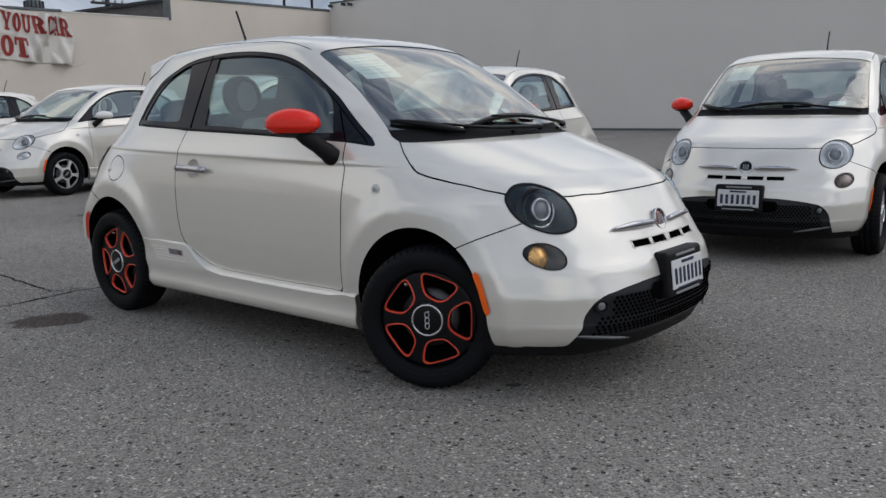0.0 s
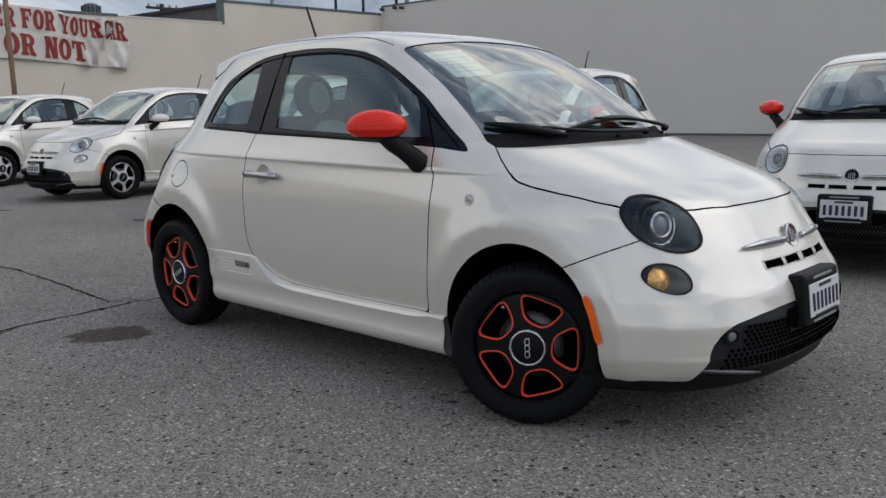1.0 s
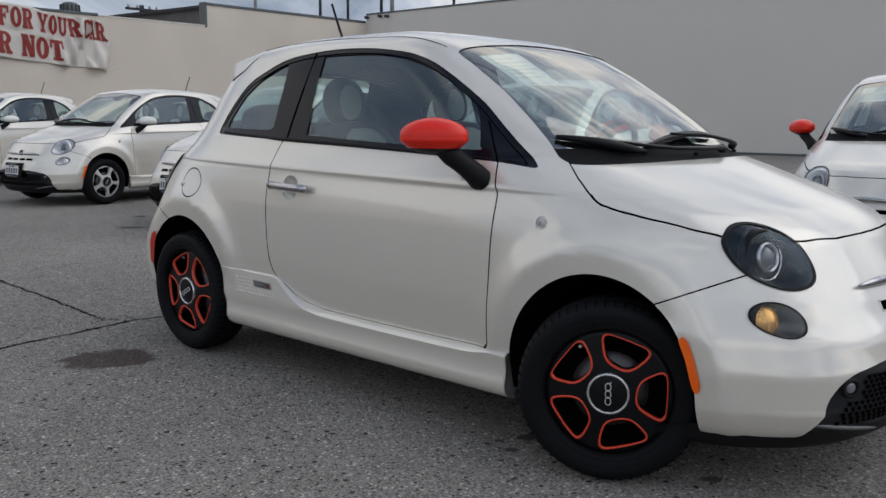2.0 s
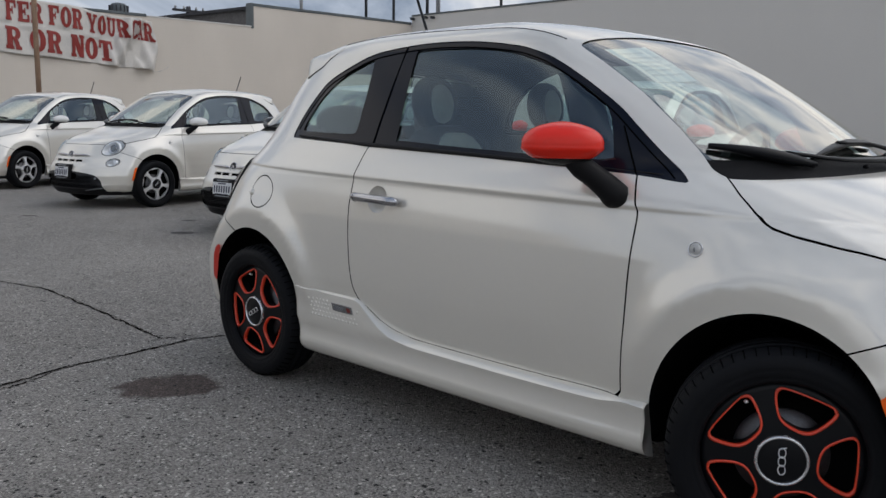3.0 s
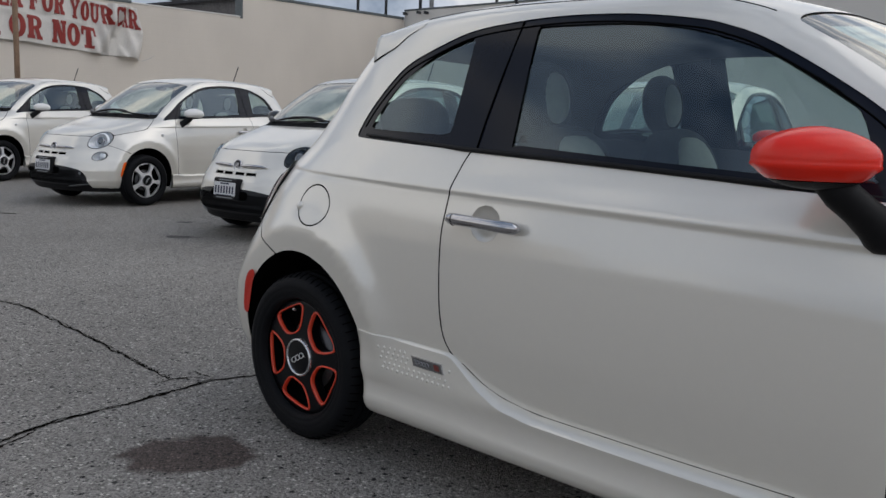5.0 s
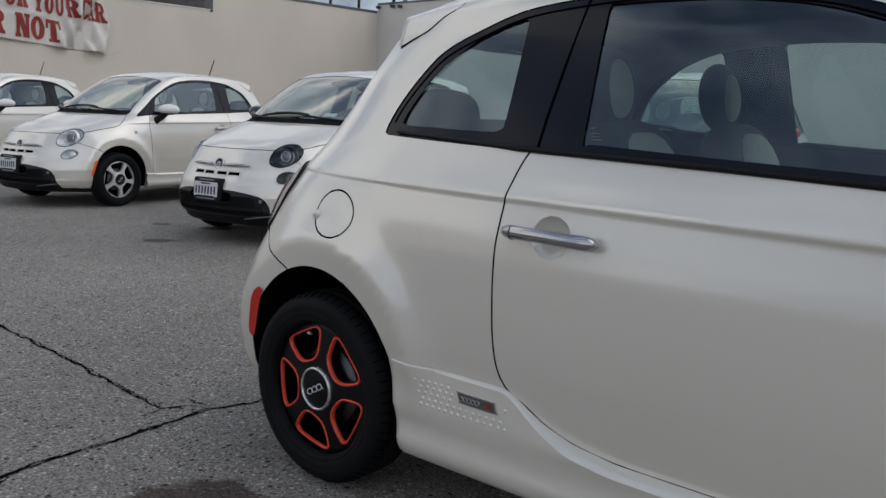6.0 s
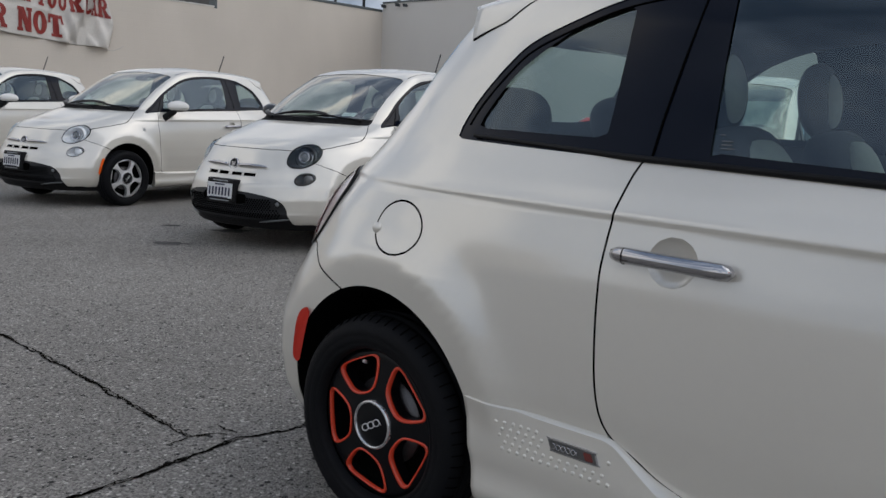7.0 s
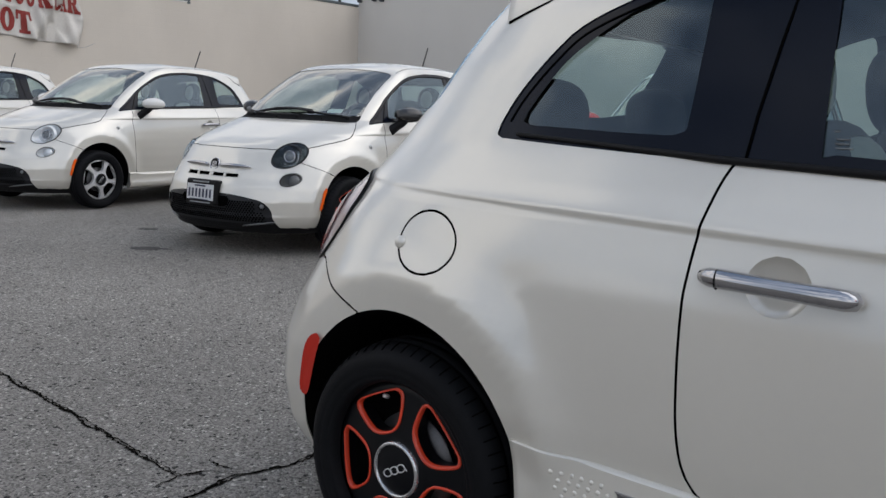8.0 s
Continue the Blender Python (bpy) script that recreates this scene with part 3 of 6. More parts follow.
DLO = rounded([(-.985, 1.040), (-.978, 1.085), (-.952, 1.138), (-.90, 1.207), (-.84, 1.264), (-.73, 1.314), (-.60, 1.359), (-.437, 1.381), (-.268, 1.390), (-.069, 1.384), (.115, 1.362), (.20, 1.342), (.283, 1.313), (.40, 1.254), (.541, 1.170), (.627, 1.104), (.72, 1.03), (.812, .958), (.79, .955), (.65, .970), (.33, .986), (-.34, 1.013), (-.60, 1.020), (-.94, 1.033)], 5)
DOOR = rounded([(.687, .345), (.69, .465), (.695, .694), (.702, .85), (.69, .90), (.668, .968), (.66, 1.02), (.50, 1.10), (0, 1.2), (-.38, 1.12), (-.445, 1.04), (-.476, 1.0), (-.498, .918), (-.512, .811), (-.513, .75), (-.510, .65), (-.503, .55), (-.485, .48), (-.452, .440), (-.406, .418), (-.355, .386), (-.279, .358), (-.166, .342), (-.013, .339), (.24, .337), (.46, .338), (.66, .341)], 5)
HOOD = np.array([(1.652, -.1), (1.652, 0), (1.650, .10), (1.642, .19), (1.628, .278), (1.583, .405), (1.54, .48), (1.48, .555), (1.423, .590), (1.341, .630), (1.21, .672), (1.12, .692), (1.06, .698), (1.01, .690), (.95, .660), (.905, .628), (.872, .603), (.93, .53), (1.00, .40), (1.035, .20), (1.042, 0), (1.042, -.1)])
SCREEN = np.concatenate([[(-.1, .974), (0, .974)], rounded([(-.2, .974), (.20, .973), (.45, .969), (.605, .966), (.618, .980), (.606, 1.04), (.594, 1.10), (.566, 1.22), (.545, 1.325), (.522, 1.362), (.42, 1.382), (.24, 1.397), (.10, 1.404), (-.2, 1.407)], 4)[4:-7], [(0, 1.4065), (-.1, 1.4065)]])
HATCH = np.array([(-.1, 1.07), (.44, 1.075), (.512, 1.088), (.525, 1.12), (.495, 1.25), (.47, 1.325), (.42, 1.355), (-.1, 1.365)])
HEAD = rounded([(.606, .763), (.556, .803), (.490, .810), (.447, .778), (.436, .718), (.451, .666), (.492, .638), (.550, .634), (.597, .664), (.614, .711)], 5)
FOG = np.array([(.592 + .049 * math.cos(a), .555 + .047 * math.sin(a)) for a in np.linspace(0, 2 * math.pi, 36, endpoint=False)])
MOUTH = np.array([(-.05, .10), (.555, .10), (.548, .25), (.536, .335), (.512, .378), (.47, .408), (.37, .428), (.26, .441), (.10, .448), (-.05, .449)])
SLOTS = [np.array([(a, .556), (a + .118, .556), (a + .118, .584), (a, .584)]) for a in (-.262, -.128, .010, .144)]
FUEL = np.array([(-1.092 + .081 * math.cos(a), .809 + .066 * math.sin(a)) for a in np.linspace(0, 2 * math.pi, 40, endpoint=False)])
TAIL = rounded([(.50, .965), (.56, .968), (.615, .948), (.650, .905), (.668, .84), (.672, .78), (.664, .72), (.635, .700), (.585, .705), (.545, .76), (.52, .86), (.495, .93)], 4)
TAIL[:, 1] = .70 + (TAIL[:, 1] - .70) * .84
HANDLE_CUP = np.array([(-.36 + .052 * math.cos(a), .828 + .050 * math.sin(a)) for a in np.linspace(0, 2 * math.pi, 40, endpoint=False)])
SKIRT_TOP = [(-.85, .450), (-.70, .450), (-.462, .449), (-.440, .440), (-.406, .417), (-.355, .386), (-.279, .358), (-.166, .342), (-.013, .340), (.24, .338), (.46, .339), (.69, .342), (.79, .345)]


def arch_d(V, grow=0.0):
    d = np.full(len(V), 1.0)
    for cx, rx, rz in ARCHES:
        r = np.sqrt(((V[:, 0] - cx) / (rx + grow)) ** 2 + ((np.maximum(V[:, 2], .29) - .29) / (rz + grow)) ** 2)
        d = np.minimum(d, (r - 1) * .33)
    return np.where(np.abs(V[:, 1]) > 0.45, d, 1.0)


def lifted(V, F, by):
    N = body_normal(V)
    return V + by * N, F, N


def skin(name, V, F, mat, by=0.0):
    N = body_normal(V)
    N[V[:, 2] > 1.4745] = (0, 0, 1)
    return mesh_of(name, V + by * N, F, mat, True, N)


CAR = {}


def flip_poly(poly, s):
    return np.stack([poly[:, 0] * s, poly[:, 1]], 1)


def build_body():
    V, F = body_grid()
    V, F = clip(V, F, arch_d(V))
    gaps = []
    g = .0026

    def take(V, F, dist, name, mat, gap=True, by=0.0, inset=None):
        """Cut a panel out of the shell; keep it as a mesh of its own."""
        d = dist(V)
        pv, pf = clip(V, F, -(d + (g if inset is None else inset)))
        CAR[name] = skin(name, pv, pf, mat, by)
        if gap:
            bv, bf = clip(V, F, .012 - np.abs(d))
            gaps.append((bv - .007 * body_normal(bv), bf))
        return clip(V, F, d - g)

    for s, tag in ((-1, "right"), (1, "left")):
        # openings first, panels after
        V, F = clip(V, F, side_d(V, DLO, s))
        V, F = clip(V, F, nose_d(V, HEAD, s))
        V, F = clip(V, F, nose_d(V, FOG, s))
        V, F = clip(V, F, nose_d(V, TAIL, s, tail=True))
    V, F = clip(V, F, nose_d(V, SCREEN))
    V, F = clip(V, F, nose_d(V, HATCH, tail=True))
    for slot in SLOTS:
        d = signed(V[:, (1, 2)], slot)
        V, F = clip(V, F, np.where(V[:, 0] > 1.2, d, 1.0))
    V, F = clip(V, F, nose_d(V, MOUTH))
    V, F = take(V, F, lambda V: plan_d(V, HOOD), "hood", PAINT)
    V, F = take(V, F, lambda V: side_d(V, DOOR, -1), "door_right", PAINT)
    V, F = take(V, F, lambda V: side_d(V, DOOR, 1), "door_left", PAINT)
    for s, tag in ((-1, "right"), (1, "left")):
        me = CAR["door_" + tag]
        dv = np.array([v.co[:] for v in me.vertices])
        dv, df = clip(dv, [tuple(q.vertices) for q in me.polygons], side_d(dv, HANDLE_CUP, s))
        CAR["door_" + tag] = skin("door", dv, df, PAINT)
    V, F = take(V, F, lambda V: side_d(V, FUEL, -1), "fuel_flap", PAINT)

    def bumper_front(V):
        line = (V[:, 0] - 1.27) * .445 + .575 - V[:, 2]
        return np.where(V[:, 0] > 1.2, -np.where(V[:, 0] < 1.50, line, np.where(V[:, 2] < .80, .25, -.25)), 1.0)

    V, F = take(V, F, bumper_front, "front_bumper", PAINT)

    def bumper_rear(V):
        line = .634 - V[:, 2] - (V[:, 0] + 1.287) * .42
        return np.where(V[:, 0] < -1.2, -np.minimum(line, .715 - V[:, 2]), 1.0)

    V, F = take(V, F, bumper_rear, "rear_bumper", PAINT)
    CAR["body"] = skin("body", V, F, PAINT)
    gv, gf = merge(*[(list(v), f) for v, f in gaps])
    CAR["gap"] = mesh_of("gap", gv, gf, GAP)
    # inner lining of the cabin
    V, F = body_grid()
    V, F = clip(V, F, V[:, 2] - .55)
    V, F = clip(V, F, arch_d(V, .06))
    V, F = clip(V, F, np.where(V[:, 0] > 1.05, -1.0, 1.0) * np.abs(V[:, 0] - 1.05))
    for s in (-1, 1):
        V, F = clip(V, F, side_d(V, DLO, s) + .018)
    V, F = clip(V, F, nose_d(V, SCREEN) + .012)
    V, F = clip(V, F, nose_d(V, HATCH, tail=True) + .020)
    CAR["lining"] = skin("lining", V, F, CABIN, -.024)


build_body()


def patch(poly, mapping, step=.02, inner=None, outer_grow=0.0):
    """V, F of a flat outline lifted on to the body by mapping(a, b); inner outlines are left open."""
    lo, hi = poly.min(0) - step, poly.max(0) + step
    na, nb = int((hi[0] - lo[0]) / step) + 2, int((hi[1] - lo[1]) / step) + 2
    A, B = np.meshgrid(np.linspace(lo[0], hi[0], na), np.linspace(lo[1], hi[1], nb), indexing="ij")
    V = np.stack([A.ravel(), B.ravel(), np.zeros(na * nb)], 1)
    F = [(i * nb + j, (i + 1) * nb + j, (i + 1) * nb + j + 1, i * nb + j + 1) for i in range(na - 1) for j in range(nb - 1)]
    V, F = clip(V, F, outer_grow - signed(V[:, :2], poly))
    for hole in inner or ():
        V, F = clip(V, F, signed(V[:, :2], hole))
    return mapping(V[:, 0], V[:, 1]), F


def on_side(s):
    return lambda x, z: np.stack([x, s * body_y(x, z), z], 1)


def on_nose(y, z):
    return np.stack([body_x(y, z), y, z], 1)


def on_tail(y, z):
    return np.stack([body_x(y, z, False), y, z], 1)


def facing(V, F):
    """Turn the faces so that they look along the body's outward normal."""
    V = np.asarray(V)
    N = body_normal(V)
    out = []
    for f in F:
        k = np.cross(V[f[1]] - V[f[0]], V[f[2]] - V[f[0]])
        out.append(f if k @ N[f[0]] > 0 else f[::-1])
    return V, out


DOOR_GLASS = rounded([(.555, 1.008), (.575, 1.03), (.52, 1.155), (.40, 1.235), (.27, 1.292), (.10, 1.340), (-.08, 1.361), (-.27, 1.365), (-.345, 1.363), (-.358, 1.355), (-.335, 1.05), (-.325, 1.042), (-.30, 1.040), (.10, 1.022)], 4)
QUARTER_GLASS = rounded([(-.925, 1.068), (-.918, 1.10), (-.890, 1.150), (-.845, 1.207), (-.735, 1.287), (-.64, 1.325), (-.590, 1.340), (-.578, 1.332), (-.568, 1.085), (-.575, 1.066), (-.60, 1.058), (-.82, 1.062)], 4)


def build_glass():
    for s, tag in ((-1, "right"), (1, "left")):
        V, F = facing(*patch(DLO, on_side(s), .02, (DOOR_GLASS, QUARTER_GLASS), .004))
        CAR["frame_" + tag] = skin("window_frame", V, F, TRIM_BLACK, -.003)
        V, F = facing(*patch(DOOR_GLASS, on_side(s), .03, (), .006))
        CAR["door_glass_" + tag] = skin("door_glass", V, F, GLASS, -.008)
        V, F = facing(*patch(QUARTER_GLASS, on_side(s), .03, (), .006))
        CAR["quarter_glass_" + tag] = skin("quarter_glass", V, F, DARK_GLASS, -.008)
        # the seal line between the outer trim and the panes
        A = DLO[4:84]
        step = np.gradient(A, axis=0)
        inward = np.stack([step[:, 1], -step[:, 0]], 1) / np.linalg.norm(step, axis=1)[:, None]
        A = A + .021 * inward
        CAR["seal_" + tag] = mesh_of("seal", *tube([(x, s * (float(body_y(x, z)) - .0025), z) for x, z in A], .0022, 6), GAP)
        # joint between door frame and side frame on the middle pillar
        line = [(-.452, s * (body_y(-.452, 1.02) - .001), 1.02), (-.448, s * (body_y(-.448, 1.1) - .001), 1.1), (-.435, s * (body_y(-.435, 1.22) - .001), 1.22), (-.415, s * (body_y(-.415, 1.38) - .001), 1.38)]
        CAR["pillar_joint_" + tag] = mesh_of("pillar_joint", *tube(line, .0025, 6), GAP)
        sail = [(x, s * (float(body_y(x, z)) - .001), z) for x, z in ((.664, .970), (.645, 1.0), (.628, 1.03), (.602, 1.075), (.584, 1.105))]
        CAR["sail_joint_" + tag] = mesh_of("sail_joint", *tube(sail, .0025, 6), GAP)
        ridge = [(x, s * (body_y(x, z) + .004), z) for x, z in ((-.93, 1.044), (-.5, 1.021), (0, 1.006), (.4, .990), (.74, .974))]
        CAR["belt_trim_" + tag] = mesh_of("belt_trim", *tube(ridge, (.004, .007, .007, .007, .001), 8), BLACK_PLASTIC)
    half = SCREEN[(SCREEN[:, 0] > 1e-4)]
    half = np.concatenate([[(0, .974)], half, [(0, 1.4065)]])
    full = np.concatenate([half, flip_poly(half, -1)[-2:0:-1]])
    upper = np.array([(a, max(b, 1.018)) for a, b in full])
    lower = np.array([(a, min(b, 1.020)) for a, b in full])
    pane = np.array([(a * .982, 1.030 if b < 1.030 else 1.2 + (b - 1.2) * .992) for a, b in full])
    V, F = facing(*patch(lower, on_nose, .02, (), .003))
    CAR["cowl"] = skin("cowl", V, F, COWL, -.006)
    full = upper
    V, F = facing(*patch(full, on_nose, .03, (pane,), .003))
    CAR["screen_border"] = skin("windscreen_border", V, F, COWL, -.010)
    V, F = facing(*patch(full, on_nose, .03, (), .001))
    CAR["screen"] = skin("windscreen", V, F, WS_GLASS, -.003)
    half = HATCH[HATCH[:, 0] > 0]
    back = np.concatenate([half, flip_poly(half, -1)[::-1]])
    V, F = facing(*patch(back, on_tail, .04, (), .003))
    CAR["hatch_glass"] = skin("rear_window", V, F, DARK_GLASS, -.004)


build_glass()


def build_lamps():
    for s, tag in ((-1, "right"), (1, "left")):
        for key, poly, mid in (("head", HEAD, (.525, .722)), ("fog", FOG, (.594, .553))):
            P = flip_poly(poly, s)
            C = np.array([[s * mid[0], mid[1]]])
            small = C + (P - C) * .955
            V, F = facing(*patch(P, on_nose, .012, (small,), .002))
            CAR[key + "_rim_" + tag] = skin(key + "_rim", V, F, GLOSS_BLACK, .003)
            V, F = facing(*patch(P, on_nose, .012))
            r = np.linalg.norm((V[:, 1:] - C) / np.array([.085, .085]) / (1.0 if key == "head" else .6), axis=1)
            N = body_normal(on_nose(C[:, 0], C[:, 1]))[0]
            CAR[key + "_cover_" + tag] = mesh_of(key + "_cover", V + np.outer(.020 * np.clip(1 - r ** 2, 0, 1) * (1 if key == "head" else .6), N), F, CLEAR)
            depth = (.075 if key == "head" else .05) * np.clip(1.05 - r ** 2, 0, 1) + .004
            CAR[key + "_bowl_" + tag] = mesh_of(key + "_bowl", V - np.outer(depth, N), F, LAMP_DARK)
            c0 = on_nose(C[:, 0], C[:, 1])[0]
            fwd = np.array([.93, s * .30, .20]) / np.linalg.norm([.93, s * .30, .20])
            M = Matrix((Vector((fwd[1], -fwd[0], 0)).normalized(), Vector(-fwd), Vector((fwd[1], -fwd[0], 0)).normalized().cross(Vector(-fwd)))).transposed()
            turn = lambda prof, n=28, off=0.0: [tuple(Vector(c0 + fwd * off) + M @ Vector(v)) for v in lathe(prof, n)[0]]
            if key == "head":
                prof = [(.044, .010), (.046, -.012), (.041, -.016), (.035, -.012), (.033, .012)]
                CAR["projector_ring_" + tag] = mesh_of("projector_ring", turn(prof, off=-.032), lathe(prof, 28)[1], CHROME)
                guide = [tuple(Vector(c0 + fwd * -.030) + M @ Vector((.066 * math.sin(a), 0, .066 * math.cos(a)))) for a in np.linspace(-1.9, .55, 22)]
                CAR["light_guide_" + tag] = mesh_of("light_guide", *tube(guide, .0035, 8), SATIN)
                prof = [(.034, .004), (.031, -.006), (.022, -.013), (.010, -.0165), (.0005, -.017)]
                CAR["projector_lens_" + tag] = mesh_of("projector_lens", turn(prof, off=-.030), lathe(prof, 28)[1], LAMP_GREY)
                prof = [(.092, .020), (.083, -.004), (.078, -.007), (.070, .004), (.058, .016), (.048, .018)]
                CAR["reflector_" + tag] = mesh_of("reflector", turn(prof, off=-.036), lathe(prof, 28)[1], LAMP_SILVER)
            else:
                prof = [(.044, .012), (.039, .0), (.028, -.010), (.014, -.015), (.0005, -.017)]
                side = np.array([-.006, s * .007, 0])
                CAR["bulb_" + tag] = mesh_of("bulb", [tuple(Vector(v) + Vector(side)) for v in turn(prof, 24, -.022)], lathe(prof, 24)[1], BULB)
        T = flip_poly(TAIL, s)
        c = T.mean(0)
        V, F = facing(*patch(T, on_tail, .015, (), .002))
        r = np.clip(1 - np.linalg.norm((V[:, 1:] - c) / np.array([.09, .14]), axis=1) ** 2, 0, 1)
        CAR["tail_lens_" + tag] = mesh_of("tail_lens", V + .016 * r[:, None] * body_normal(V) + .003 * body_normal(V), F, PALE_LENS)
        low = c - np.array([0, .020])
        mid = low + (T - c) * np.array([.66, .72])
        V, F = facing(*patch(mid, on_tail, .012))
        r = np.clip(1 - np.linalg.norm((V[:, 1:] - c) / np.array([.09, .14]), axis=1) ** 2, 0, 1)
        CAR["tail_inner_" + tag] = mesh_of("tail_inner", V + (.016 * r[:, None] + .006) * body_normal(V), F, RED_LENS)
        loop = np.concatenate([T, T[:1]])
        P = on_tail(loop[:, 0], loop[:, 1])
        CAR["tail_gasket_" + tag] = mesh_of("tail_gasket", *tube(P + .002 * body_normal(P), .0042, 8), GLOSS_BLACK)


build_lamps()


def body_point(x, z, s, out=0.0):
    """A place on the flank, out metres proud of it."""
    p = np.array([[x, s * float(body_y(x, z)), z]])
    return (p + out * body_normal(p))[0]


def build_trim():
    for s, tag in ((-1, "right"), (1, "left")):
        # side skirt: a crisp upper edge that widens into a sloping ledge under the door
        n = 130
        share = np.linspace(0, 1, n)
        tx, tz = np.array(SKIRT_TOP).T

        def skirt_top(x):
            return sum(np.interp(x + d, tx, tz) for d in (-.012, 0, .012)) / 3

        def skirt_y(x, z):
            """The skirt's outer face: one gently shaped band from wheel to wheel."""
            face = np.interp(z, (.176, .186, .198, .215, .238, .262, .295, .335, .38, .46), (.735, .764, .783, .794, .797, .791, .789, .797, .791, .786))
            flank = np.array([float(body_y(u, max(w, .27))) for u, w in zip(x, z)]) + .0065
            return np.maximum(face, flank - .06 * np.clip((.33 - z) / .08, 0, 1))

        def skirt_row(a, lip):
            """One line along the skirt; lip 0 is the joint to the body, 1 the outer edge, a the way down."""
            x = share * 1.614 - .838
            for _ in range(2):
                top = skirt_top(x)
                inner = np.array([float(body_y(u, w)) for u, w in zip(x, top)])
                edge = top - .55 * np.clip(skirt_y(x, top - .015) - inner, .003, .05)
                z = top + (edge - top) * lip ** 2.2 if lip < 1 else edge + (.186 - edge) * min(a, 1) - .010 * max(a - 1, 0) / .04
                rear = -.838 + .045 * np.clip((.448 - z) / .26, 0, 1)
                x = rear + share * (.776 - rear)
            return np.stack([x, s * (inner + .001 + (skirt_y(x, z) - inner - .001) * lip), z], 1)

        rows = [skirt_row(0, 0), skirt_row(0, .3), skirt_row(0, .55), skirt_row(0, .8), skirt_row(0, 1), skirt_row(0, 1)] + [skirt_row(a, 1) for a in (.04, .10, .20, .32, .44, .55, .62, .68, .74, .80, .86, .92, .97, 1, 1.04)]
        V = np.concatenate(rows)
        F = [(i * n + k, i * n + k + 1, (i + 1) * n + k + 1, (i + 1) * n + k) for i in range(len(rows) - 1) if i != 4 for k in range(n - 1)]
        F += [tuple(i * n + e for i in range(len(rows))) for e in (0, n - 1)]
        if s > 0:
            F = [f[::-1] for f in F]
        CAR["skirt_" + tag] = mesh_of("side_skirt", V, [f[::-1] for f in F], PAINT)

        def on_skirt(out):
            def place(x, z):
                return np.stack([x, s * (skirt_y(x, z) + out), z], 1)
            return place

        # dimples and badge on the skirt
        dots = []
        for r in range(5):
            for c in range(14):
                x, z = -.738 + r * .0045 + c * .0208 + (r % 2) * .0104, .414 - r * .0152
                if -.618 + (.414 - z) * .4 < x < -.455 and z > .376 or x > -.448:
                    continue
                p = on_skirt(-.0006)(np.array([x]), np.array([z]))[0]
                dots.append(ellipsoid(p, ((.0052, 0, 0), (0, .0034, 0), (0, 0, .0052)), 10, 6))
        CAR["dots_" + tag] = mesh_of("dimple_row", *merge(*dots), PAINT)

        def slab(name, poly, low, high, mat):
            """A thin plate on the skirt with side walls."""
            V, F = facing(*patch(poly, on_skirt(high), .004))
            m = len(poly)
            W = np.concatenate([on_skirt(high)(poly[:, 0], poly[:, 1]), on_skirt(low)(poly[:, 0], poly[:, 1])])
            G = [(i, (i + 1) % m, m + (i + 1) % m, m + i) for i in range(m)]
            CAR[name + "_" + tag] = mesh_of(name, *merge((list(V), F), facing(W, G)), mat, False)

        plate = rounded([(-.600, .411), (-.596, .4135), (-.488, .4125), (-.483, .408), (-.475, .389), (-.479, .3855), (-.586, .3865), (-.591, .389)], 3)
        slab("badge", plate, -.001, .0045, CHROME)
        mid = plate.mean(0)
        slab("badge_face", mid + (plate - mid) * np.array([.955, .80]), .004, .0052, BADGE_GREY)
        slab("badge_red", np.array([(-.512, .4075), (-.492, .4075), (-.484, .391), (-.504, .391)]), .005, .0058, EMBLEM_RED)
        wave = [on_skirt(.0068)(np.array([x]), np.array([.3995 + .0058 * math.sin((x + .59) * 250)]))[0] for x in np.linspace(-.586, -.524, 40)]
        wave2 = [on_skirt(.0068)(np.array([x]), np.array([.3995 - .0058 * math.sin((x + .59) * 250)]))[0] for x in np.linspace(-.586, -.524, 40)]
        CAR["badge_mark_" + tag] = mesh_of("badge_mark", *merge(tube(wave, .0013, 5), tube(wave2, .0013, 5)), CHROME)
        # wheel well liners
        for i, (cx, rx, rz) in enumerate(ARCHES):
            rows = []
            for w in np.linspace(-.12, math.pi + .12, 28):
                x, z = cx + (rx + .004) * math.cos(w), .29 + (rz + .004) * math.sin(w)
                y = float(body_y(x, max(z, .2))) - .004
                rows.append([(x, s * y, z), (x - .018 * math.cos(w), s * (y - .012), z - .018 * math.sin(w)), (x - .018 * math.cos(w), s * .50, z - .018 * math.sin(w)), (cx, s * .47, .32)])
            V = [p for r in rows for p in r]
            F = [(a * 4 + b, a * 4 + b + 1, a * 4 + b + 5, a * 4 + b + 4) for a in range(27) for b in range(3)]
            CAR[f"liner_{i}_{tag}"] = mesh_of("wheel_liner", V, F, GAP)
        # side marker lamps, repeater
        V, F = facing(*patch(rounded([(1.358, .490), (1.384, .489), (1.412, .42), (1.428, .35), (1.408, .338), (1.386, .42)], 3), on_side(s), .012))
        CAR["marker_front_" + tag] = skin("side_marker", V, F, AMBER, .006)
        V, F = facing(*patch(rounded([(-1.393, .548), (-1.436, .538), (-1.466, .465), (-1.482, .395), (-1.452, .390), (-1.420, .465)], 3), on_side(s), .012))
        CAR["marker_rear_" + tag] = skin("side_marker_rear", V, F, RED_MARKER, .006)
        c = body_point(.884, .787, s)
        ring = [body_point(.884 + .019 * math.cos(a), .787 + .019 * math.sin(a), s, .002) for a in np.linspace(0, 2 * math.pi, 25)]
        CAR["repeater_ring_" + tag] = mesh_of("repeater_ring", *tube(ring, .0018, 6), SILVER)
